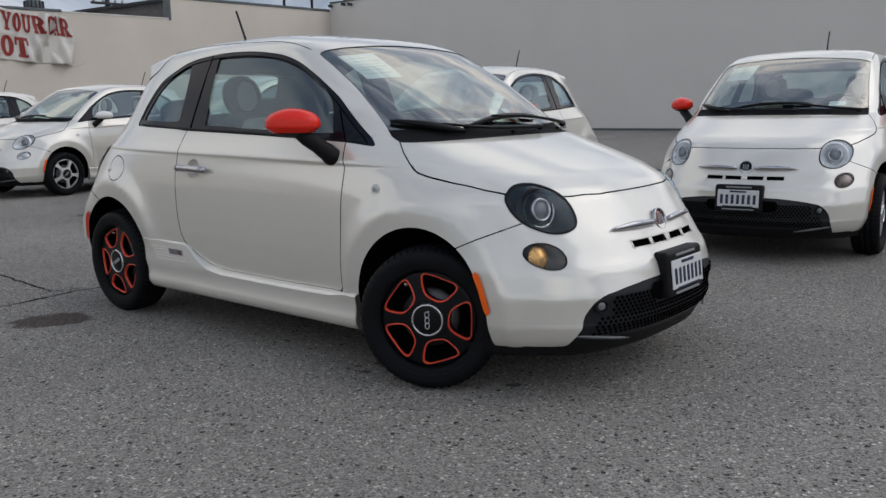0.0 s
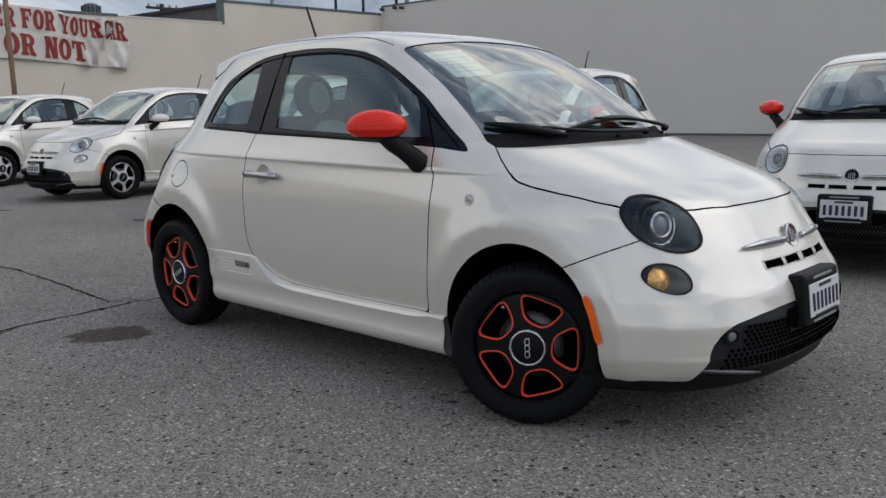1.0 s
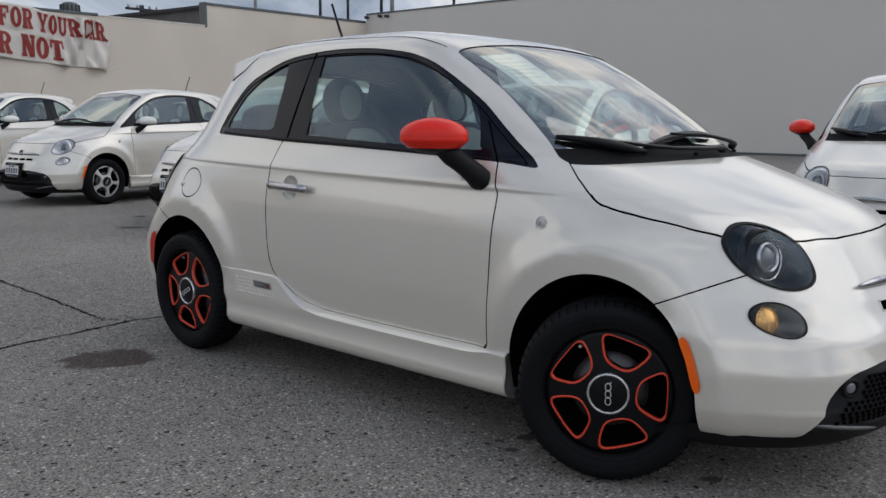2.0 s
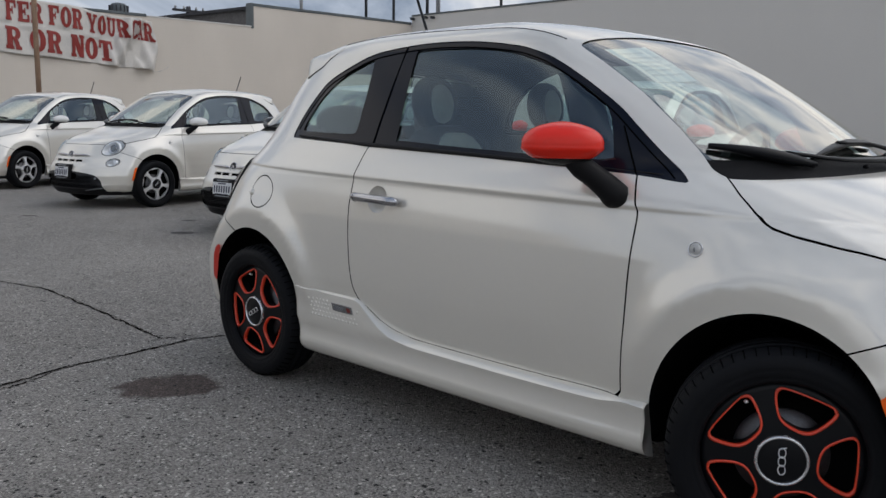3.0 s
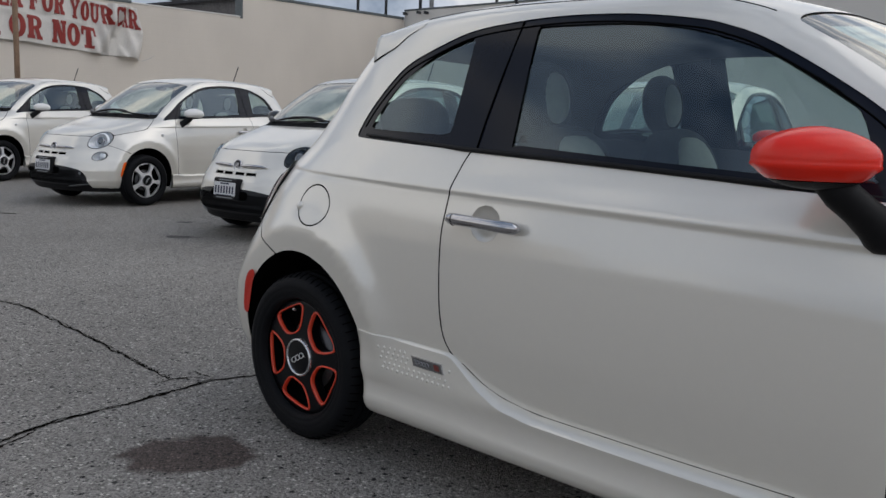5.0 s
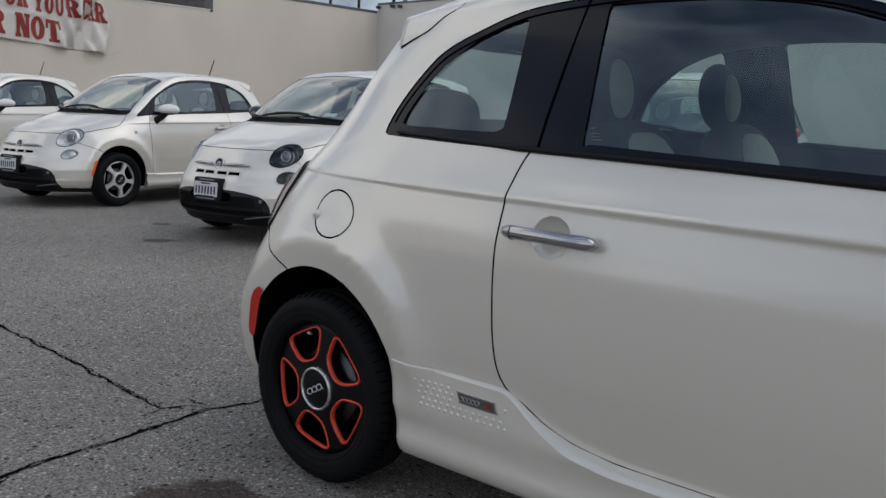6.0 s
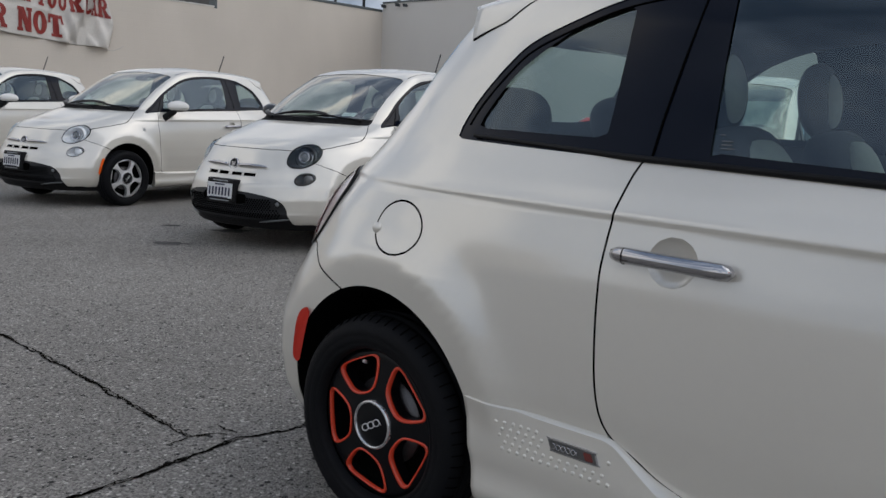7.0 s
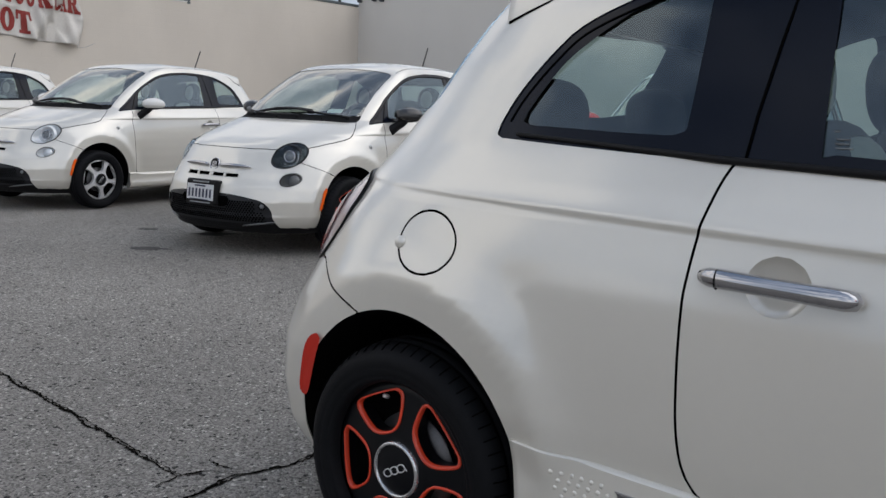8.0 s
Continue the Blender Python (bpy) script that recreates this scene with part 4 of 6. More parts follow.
        CAR["repeater_" + tag] = mesh_of("repeater", *ellipsoid(c, ((.017, 0, 0), (0, .007, 0), (0, 0, .017)), 20, 8), REPEATER)
        CAR["repeater_dot_" + tag] = mesh_of("repeater_dot", *ellipsoid(c + np.array([0, s * .006, 0]), ((.0028, 0, 0), (0, .003, 0), (0, 0, .007)), 10, 6), LAMP_GREY)
        # door handle with its recess
        pts = [body_point(x, .8275 - .020 * (x + .36), s, o) for x, o in ((-.475, .012), (-.472, .020), (-.462, .026), (-.44, .030), (-.40, .034), (-.36, .035), (-.31, .034), (-.275, .030), (-.252, .025), (-.240, .019), (-.236, .010))]
        CAR["handle_" + tag] = mesh_of("handle", *tube(pts, (.007, .0135, .0160, .0168, .0160, .0155, .0160, .0168, .0168, .0145, .007), 18, 1.0), CHROME)
        feet = [tube([body_point(x, .8265, s, -.01), body_point(x, .8265, s, .028)], .014, 10) for x in (-.455, -.262)]
        for k in (0, 1):
            CAR[f"handle_foot_{k}" + tag] = mesh_of("handle_foot", *feet[k], CHROME)
        V, F = facing(*patch(HANDLE_CUP, on_side(s), .008, (), .002))
        r = np.sqrt(((V[:, 0] + .36) / .052) ** 2 + ((V[:, 2] - .828) / .05) ** 2)
        CAR["handle_cup_" + tag] = mesh_of("handle_recess", V - (.022 * np.clip(1 - r ** 2, 0, 1) ** .45 + .001)[:, None] * body_normal(V), F, PAINT)
        c = body_point(-.447, .828, s, .0305)
        loop = [c + np.array([0, .0166 * math.cos(a), .0166 * math.sin(a)]) for a in np.linspace(0, 2 * math.pi, 19)]
        CAR["handle_seam_" + tag] = mesh_of("handle_seam", *tube(loop, .0009, 5), GAP)
        # mirror
        C = np.array([.519, s * .864, 1.067]) if s < 0 else np.array([.500, .836, 1.052])
        A0 = np.array([.092, -s * .068, 0.0])
        A1 = np.array([.050, s * .064, 0])
        V, F = ellipsoid((0, 0, 0), ((1, 0, 0), (0, 1, 0), (0, 0, 1)), 40, 30)
        V = np.array(V)
        for k, v in enumerate(V):
            t = math.sin(math.pi * ((k // 40) / 30 - .5))
            w = 2 * math.pi * (k % 40) / 40
            cw, sw = math.copysign(abs(math.cos(w)) ** .80, math.cos(w)), math.copysign(abs(math.sin(w)) ** .75, math.sin(w))
            r = max(1 - abs(t) ** (2.3 if t > 0 else 2.0), 0) ** (.60 if t > 0 else .50) * (1 + .055 * math.exp(-((t + .25) / .07) ** 2))
            V[k] = C + r * (cw * A0 + sw * A1) + np.array([0, 0, -.013 + (.062 if t > 0 else .058) * t])
        upper = clip(V, F, V[:, 2] - (C[2] - .052))
        lower = clip(V, F, (C[2] - .054) - V[:, 2])
        CAR["mirror_cap_" + tag] = mesh_of("mirror_cap", *upper, RED_PAINT)
        bottom = (np.array([(p[0] + (p[0] - C[0]) * .015, p[1] + (p[1] - C[1]) * .015, p[2]) for p in lower[0]]), lower[1])
        CAR["mirror_base_" + tag] = mesh_of("mirror_base", *bottom, BLACK_PLASTIC)
        arm = [C + np.array(k) * np.array([1, s, 1]) for k in ((.026, -.016, -.046), (.042, -.038, -.078), (.066, -.070, -.106), (.090, -.098, -.134), (.106, -.114, -.156), (.114, -.122, -.178), (.116, -.124, -.190))]
        CAR["mirror_arm_" + tag] = mesh_of("mirror_arm", *tube(arm, (.036, .034, .034, .038, .042, .034, .012), 16), BLACK_PLASTIC)
        g = ellipsoid(C + np.array([-.052, s * .004, -.012]), ((.004, 0, 0), (0, s * .058, 0), (0, 0, .036)), 20, 10)
        CAR["mirror_glass_" + tag] = mesh_of("mirror_glass", *g, MIRROR)
        # chrome whisker beside the emblem
        ys = np.linspace(.060, .335, 12)
        pts = [(float(body_x(y, .634)) + .012, s * y, .634 + .006 * math.sin((y - .06) / .275 * math.pi)) for y in ys]
        CAR["whisker_" + tag] = mesh_of("chrome_bar", *tube(pts, 1.15 * np.array([.009, .0105, .0115, .0122, .0125, .0122, .0117, .011, .010, .0085, .006, .002]), 10), CHROME)
        # blade at the corner of the lower grille, round sensor
        ys = np.linspace(.335, .555, 10)
        pts = [(float(body_x(y, .222)) + .012, s * y, .222 + .004 * k) for k, y in enumerate(ys)]
        CAR["blade_" + tag] = mesh_of("chin_blade", *tube(pts, np.array([.003, .006, .008, .009, .0095, .010, .010, .0095, .008, .003]), 8, .8), BLADE)
        c = on_nose(np.array([s * .482]), np.array([.368]))[0]
        nrm = body_normal(c[None])[0]
        side = np.cross((0, 0, 1.0), nrm)
        side /= np.linalg.norm(side)
        up = np.cross(nrm, side)
        CAR["sensor_" + tag] = mesh_of("round_cover", *ellipsoid(c, (.008 * nrm, .017 * side, .017 * up), 20, 8), LAMP_GREY)
        loop = [c + .002 * nrm + .024 * (math.cos(a) * side + math.sin(a) * up) for a in np.linspace(0, 2 * math.pi, 25)]
        CAR["sensor_ring_" + tag] = mesh_of("cover_ring", *tube(loop, .005, 8), BLACK_PLASTIC)
    # wipers: a blade with its spoiler, and a flat arm down to the pivot
    for name, blade, thick, arm in (("wiper_right", ((-.588, 1.046), (-.50, 1.027), (-.41, 1.008), (-.338, .993)), .023, ((-.43, 1.018), (-.20, .992), (0, .987), (.16, .984))),
                                    ("wiper_left", ((-.325, 1.012), (-.18, 1.033), (0, 1.048), (.14, 1.047), (.25, 1.040)), .016, ((-.12, 1.040), (.10, 1.037), (.30, 1.016), (.45, .999), (.555, .985)))):
        def laid(pts, lift, n=16):
            q = np.array(pts)
            t = np.linspace(0, 1, n)
            along = np.linspace(0, 1, len(q))
            P = on_nose(np.interp(t, along, q[:, 0]), np.interp(t, along, q[:, 1]))
            return P + lift * body_normal(P)
        swell = np.sin(np.linspace(.35, math.pi - .35, 16))
        CAR[name] = mesh_of("wiper", *merge(tube(laid(blade, .014), thick * swell, 10, .8), tube(laid(blade, .004), .004, 6)), GLOSS_BLACK)
        CAR[name + "_arm"] = mesh_of("wiper_arm", *tube(laid(arm, .026), np.linspace(.008, .014, 16), 10, .7), GLOSS_BLACK)
        CAR[name + "_pivot"] = mesh_of("wiper_pivot", *ellipsoid(laid(arm, .020)[-1], ((.017, 0, 0), (0, .019, 0), (0, 0, .015)), 14, 8), BLACK_PLASTIC)
    nozzles = [ellipsoid(on_nose(np.array([y]), np.array([.986]))[0] + np.array([.004, 0, .004]), ((.010, 0, 0), (0, .010, 0), (0, 0, .007)), 12, 6) for y in (-.05, .38)]
    for k in (0, 1):
        CAR[f"nozzle_{k}"] = mesh_of("washer_jet", *nozzles[k], BLACK_PLASTIC)
    CAR["fuel_notch"] = mesh_of("finger_notch", *ellipsoid(body_point(-1.168, .800, -1, -.002), ((.015, 0, 0), (0, .013, 0), (0, 0, .015)), 16, 10), PAINT)
    # emblem
    x0 = float(body_x(0.0, .637))
    prof = [(.047, .0), (.047, -.010), (.043, -.014), (.039, -.011), (.039, .0)]
    to_front = Matrix.Translation((x0 - .002, 0, .637)) @ pose(0, 0, 0, 0, 0, 90) @ pose(0, 0, 0, -18, 0, 0)
    CAR["emblem_ring"] = mesh_of("emblem_ring", [tuple(to_front @ Vector(v)) for v in lathe(prof, 36)[0]], lathe(prof, 36)[1], CHROME)
    prof = [(.040, -.004), (.030, -.008), (.015, -.0095), (.0005, -.010)]
    CAR["emblem_face"] = mesh_of("emblem_face", [tuple(to_front @ Vector(v)) for v in lathe(prof, 36)[0]], lathe(prof, 36)[1], EMBLEM_RED)
    bars = bmesh.new()
    for k in (-.017, -.006, .005, .016):
        box_bm(.0045, .003, .040, .001, (k, -.0115, 0), 1, bars)
    bars.transform(to_front)
    CAR["emblem_bars"] = mesh_bm("emblem_bars", bars, CHROME)
    # slots behind their openings
    back = []
    for slot in SLOTS:
        V, F = facing(*patch(slot, on_nose, .012, (), .006))
        back.append((list(V - np.array([.022, 0, 0])), F))
    CAR["slot_back"] = mesh_of("slot_backing", *merge(*back), GAP)
    rims = []
    for slot in SLOTS:
        q = np.array([(a, b) for a, b in slot])
        P = on_nose(q[:, 0], q[:, 1])
        rims += [tube([P[i], P[(i + 1) % 4]], .0028, 6) for i in range(4)]
    CAR["slot_rims"] = mesh_of("slot_frame", *merge(*rims), PAINT)
    # black mouth with rows of holes
    full = np.concatenate([MOUTH[1:-1], flip_poly(MOUTH, -1)[1:-1][::-1]])
    full[:, 1] = np.maximum(full[:, 1], .205)
    V, F = facing(*patch(full, on_nose, .02, (), .004))
    CAR["mouth"] = skin("lower_grille", V, F, GRILLE, -.006)
    holes = []
    for r in range(10):
        for c in range(-24, 25):
            y, z = c * .0215 + (r % 2) * .0108, .258 + r * .0150
            if abs(y) > .500 - max(0, (z - .30)) * .5 or (abs(y) < .20 and z > .345) or (abs(abs(y) - .47) < .04 and z > .33):
                continue
            p = on_nose(np.array([y]), np.array([z]))
            nrm = body_normal(p)[0]
            side = np.cross((0, 0, 1.0), nrm)
            side /= np.linalg.norm(side)
            up = np.cross(nrm, side)
            q = [p[0] - .002 * nrm + .0072 * (math.cos(a) * side + math.sin(a) * up) for a in np.arange(6) * math.pi / 3]
            q2 = [p[0] - .0046 * nrm + .0058 * (math.cos(a) * side + math.sin(a) * up) for a in np.arange(6) * math.pi / 3]
            holes.append((q + q2, [(i, (i + 1) % 6, 6 + (i + 1) % 6, 6 + i) for i in range(6)] + [tuple(range(6, 12))]))
    CAR["mesh_cells"] = mesh_of("grille_cell", *merge(*holes), GAP, False)
    wide = np.array([(-.215, .350), (.215, .350), (.250, .425), (-.250, .425)])
    V, F = facing(*patch(wide, on_nose, .03))
    CAR["air_intake"] = skin("air_intake", V, F, GAP, .001)
    # chin lip and valance
    yy = np.linspace(-.70, .70, 41)
    rows = []
    for dz, dx in ((.235, -.008), (.205, .004), (.185, .002), (.165, -.03), (.16, -.12)):
        rows.append([(float(body_x(y, max(dz, .2))) + dx, y, dz) for y in yy])
    V = [p for r in rows for p in r]
    F = [(i * 41 + k, i * 41 + k + 1, (i + 1) * 41 + k + 1, (i + 1) * 41 + k) for i in range(4) for k in range(40)]
    CAR["valance"] = mesh_of("chin_lip", V, F, BLACK_PLASTIC)
    # plate bracket and plate
    lean = Matrix.Translation((1.868, -.012, .442)) @ pose(0, 0, 0, 0, -6, 0)
    b = box_bm(.075, .318, .182, .018, (-.030, 0, 0), 3)
    b.transform(lean)
    CAR["plate_bracket"] = mesh_bm("plate_bracket", b, BLACK_PLASTIC)
    b = box_bm(.006, .272, .114, .002, (.012, 0, -.003), 1)
    b.transform(lean)
    CAR["plate"] = mesh_bm("number_plate", b, PLATE_WHITE)
    b = bmesh.new()
    for k in range(7):
        box_bm(.002, .0185, .062, .0008, (.0165, -.108 + k * .036, -.010), 1, b)
    box_bm(.002, .11, .012, .0008, (.0165, 0, .042), 1, b)
    box_bm(.002, .20, .007, .0008, (.0165, 0, -.057), 1, b)
    b.transform(lean)
    CAR["plate_bars"] = mesh_bm("plate_bars", b, PLATE_INK)
    b = bmesh.new()
    box_bm(.002, .17, .010, .0008, (.0095, 0, .072), 1, b)
    b.transform(lean)
    CAR["holder_top"] = mesh_bm("holder_bar", b, HOLDER_PRINT)
    b = box_bm(.002, .21, .010, .0008, (.0095, 0, -.077), 1)
    b.transform(lean)
    CAR["holder_low"] = mesh_bm("holder_bar", b, HOLDER_PRINT)
    # underbody
    b = box_bm(3.1, 1.14, .20, .03, (-.02, 0, .29))
    CAR["underbody"] = mesh_bm("underbody", b, GAP)
    b = box_bm(1.56, 1.40, .12, .03, (.0, 0, .255))
    CAR["floor_pan"] = mesh_bm("floor_pan", b, GAP)
    # roof spoiler: its side faces end on a joint along the rear pillar
    half = .505
    ys = half * (1 - np.linspace(0, 1, 15))
    roof = np.array([float(body_z(-.84, y)) for y in ys])
    rear = -1.075 - .235 * (1 - (ys / half) ** 2.4)
    sink = .13 + .07 * (ys / half) ** 2

    def joint(x):
        return np.interp(x, (-1.075, -1.05, -.95, -.90, -.83), (1.281, 1.29, 1.324, 1.362, 1.392))

    rows = []
    for a in np.linspace(0, 1, 12):
        xs = -.84 + a * (rear + .84)
        zs = roof - sink * (-.84 - xs) + .0025 * min(1, a * 8) - .002 * (a == 0)
        foot_x = xs[0]
        foot_z = min(float(joint(foot_x)), zs[0] - .004)
        foot_y = float(body_y(foot_x, foot_z)) + .002
        side = [(foot_x, foot_y + (ys[0] + .012 - foot_y) * f ** 1.6, foot_z + (zs[0] - .006 - foot_z) * f) for f in (0, .3, .6, .85, 1)]
        rows.append(side + list(zip(xs, ys, zs)))
    last = rows[-1]
    for dx, drop in ((.004, .012), (.010, .045), (.022, .054), (.040, .052)):
        row = []
        for k, (x, y, z) in enumerate(last):
            fall = drop * (1 + .55 * (y / half) ** 2)
            row.append((x + dx, y - .004 * min(1, drop / .012), max(z - fall, min(z, 1.283))))
        rows.append(row)
    rows = [r + [(x, -y, z) for x, y, z in r[-2::-1]] for r in rows]
    V = [p for r in rows for p in r]
    n = len(rows[0])
    F = [(i * n + k, i * n + k + 1, (i + 1) * n + k + 1, (i + 1) * n + k) for i in range(len(rows) - 1) for k in range(n - 1)]
    b = bmesh.new()
    vs = [b.verts.new(p) for p in V]
    for f in F:
        b.faces.new([vs[i] for i in f])
    CAR["spoiler"] = mesh_bm("roof_spoiler", b, PAINT, True)
    for s, tag in ((-1, "right"), (1, "left")):
        xs = np.linspace(-1.068, -.86, 14)
        seam = [(x, s * (float(body_y(x, joint(x))) + .001), float(joint(x)) - .001) for x in xs]
        rail = [(x, s * y, float(body_z(x, y)) - .0008) for x in np.linspace(.285, -.86, 40) for y in [float(np.interp(x, (-.86, -.3, -.05, .15, .285), (.492, .507, .521, .534, .5385)))]]
        CAR["roof_joint_" + tag] = mesh_of("roof_joint", *tube(rail, .0024, 6), GAP)
        CAR["spoiler_joint_" + tag] = mesh_of("spoiler_joint", *tube(seam, np.linspace(.0038, .0012, 14), 6), GAP)
    z = float(body_z(-.88, 0))
    CAR["antenna"] = mesh_of("antenna", *tube([(-.86, 0, z - .01), (-.875, 0, z + .02), (-.965, 0, z + .225)], (.014, .007, .006), 8), GLOSS_BLACK)


build_trim()


def build_wheel():
    half = [(.196, -.062), (.200, -.080), (.211, -.0885), (.214, -.0870), (.217, -.0895), (.232, -.0925), (.236, -.0915), (.239, -.0928), (.250, -.092), (.261, -.0885), (.271, -.080), (.279, -.067), (.284, -.053), (.285, -.040), (.279, -.038), (.279, -.032), (.2865, -.030), (.287, -.006), (.280, -.004)]
    prof = half + [(r, -h) for r, h in half[::-1]]
    V, F = lathe(prof, 60)
    CAR["tyre"] = mesh_of("tyre", V, F, RUBBER)
    # sipes across the shoulder
    sipes = []
    for k in range(60):
        w = 2 * math.pi * k / 60
        c, s = math.cos(w), math.sin(w)
        a = [(.2725, -.080), (.2805, -.066), (.2855, -.050)]
        pts = [(r * s, h, r * c) for r, h in a]
        sipes.append(tube(pts, .0016, 5))
    CAR["sipes"] = mesh_of("tread_sipe", *merge(*sipes), GAP)

    def face_y(r):
        return -.062 - .012 * np.clip((.195 - r) / .12, 0, 1) + .010 * np.clip((r - .185) / .015, 0, 1) ** 2

    n, rings = 120, np.linspace(.004, .201, 26)
    V = [(r * math.sin(2 * math.pi * k / n), 0, r * math.cos(2 * math.pi * k / n)) for r in rings for k in range(n)]
    F = [(i * n + k, (i + 1) * n + k, (i + 1) * n + (k + 1) % n, i * n + (k + 1) % n) for i in range(len(rings) - 1) for k in range(n)]
    V = np.array(V)
    base = [(.168, -26), (.180, -23.5), (.182, -19), (.177, -9), (.175, 3), (.180, 16), (.181, 21), (.172, 25.5), (.140, 26.5), (.106, 24), (.088, 15), (.084, 0), (.092, -16), (.110, -24.5), (.140, -26.5)]
    outlines = []
    for q in range(5):
        outlines.append(rounded([(r * math.sin(radians(a + 22 + 72 * q)), r * math.cos(radians(a + 22 + 72 * q))) for r, a in base], 5))
    d = np.min([signed(V[:, (0, 2)], o) for o in outlines], axis=0)

    def dish(V, lift=0.0):
        r = np.hypot(V[:, 0], V[:, 2])
        return np.stack([V[:, 0], face_y(r) - lift, V[:, 2]], 1)

    fv, ff = clip(V, F, d)
    walls = []
    for o in outlines:
        m = len(o)
        top = dish(np.stack([o[:, 0], 0 * o[:, 0], o[:, 1]], 1))
        low = top + np.array([0, .045, 0])
        walls.append((list(top) + list(low), [(i, (i + 1) % m, m + (i + 1) % m, m + i) for i in range(m)]))
    CAR["rim"] = mesh_of("rim", *merge((list(dish(fv)), [f[::-1] for f in ff]), *walls), GLOSS_BLACK)
    # the silver wheel has larger openings and bare spokes
    wide = [o.mean(0) + (o - o.mean(0)) * 1.09 for o in outlines]
    sv, sf = clip(V, F, np.min([signed(V[:, (0, 2)], o) for o in wide], axis=0))
    sv, sf = clip(sv, sf, .1965 - np.hypot(sv[:, 0], sv[:, 2]))
    sides = []
    for o in wide:
        top = dish(np.stack([o[:, 0], 0 * o[:, 0], o[:, 1]], 1))
        sides.append((list(top) + list(top + np.array([0, .03, 0])), [(i, (i + 1) % len(o), len(o) + (i + 1) % len(o), len(o) + i) for i in range(len(o))]))
    CAR["spokes"] = mesh_of("spokes", *merge((list(dish(sv)), [f[::-1] for f in sf]), *sides), SILVER)
    CAR["rim_edge"] = mesh_of("rim_edge", *lathe([(.1965, -.0585), (.200, -.062), (.2035, -.056), (.205, -.045)], 48), GLOSS_BLACK)
    for q, o in enumerate(outlines):
        # a flat band with a raised face
        m = len(o)
        c = o.mean(0)
        out_o, in_o = c + (o - c) * 1.045, c + (o - c) * .945
        def lift(o2, k):
            return list(dish(np.stack([o2[:, 0], 0 * o2[:, 0], o2[:, 1]], 1), k))
        W = lift(out_o, -.001) + lift(out_o, .003) + lift(in_o, .003) + lift(in_o, -.010)
        G = [(a * m + i, a * m + (i + 1) % m, (a + 1) * m + (i + 1) % m, (a + 1) * m + i) for a in range(3) for i in range(m)]
        CAR[f"ring_{q}"] = mesh_of("accent_ring", W, G, ORANGE_RING)
    V2, F2 = lathe([(.001, -.012), (.10, -.010), (.15, -.012), (.196, -.045)], 48)
    CAR["hub_back"] = mesh_of("brake_disc", V2, F2, GAP)
    V2, F2 = lathe([(.060, -.015), (.118, -.0145), (.118, -.022), (.060, -.022)], 40)
    CAR["disc"] = mesh_of("brake_rotor", V2, F2, METAL_DARK)
    V2, F2 = lathe([(.0655, -.070), (.0655, -.080), (.0635, -.0835), (.0600, -.0845), (.0575, -.083), (.0565, -.078)], 40)
    CAR["cap_ring"] = mesh_of("cap_ring", V2, F2, SATIN)
    V2, F2 = lathe([(.0575, -.078), (.040, -.0815), (.020, -.083), (.0005, -.0835)], 32)
    CAR["cap"] = mesh_of("centre_cap", V2, F2, GLOSS_BLACK)
    links = []
    for k in (-.022, 0, .022):
        loop = [(.0085 * math.cos(a), -.0845, k + .0125 * math.sin(a)) for a in np.linspace(0, 2 * math.pi, 17)]
        links.append(tube(loop, .0016, 5))
    links.append(tube([(-.008, -.0845, .031), (.010, -.0845, .037)], .0016, 5))
    CAR["cap_mark"] = mesh_of("cap_mark", *merge(*links), SILVER)
    V2, F2 = tube([(0, -.048, .160), (0, -.060, .166)], .005, 8)
    CAR["valve"] = mesh_of("valve", V2, F2, SILVER)


build_wheel()


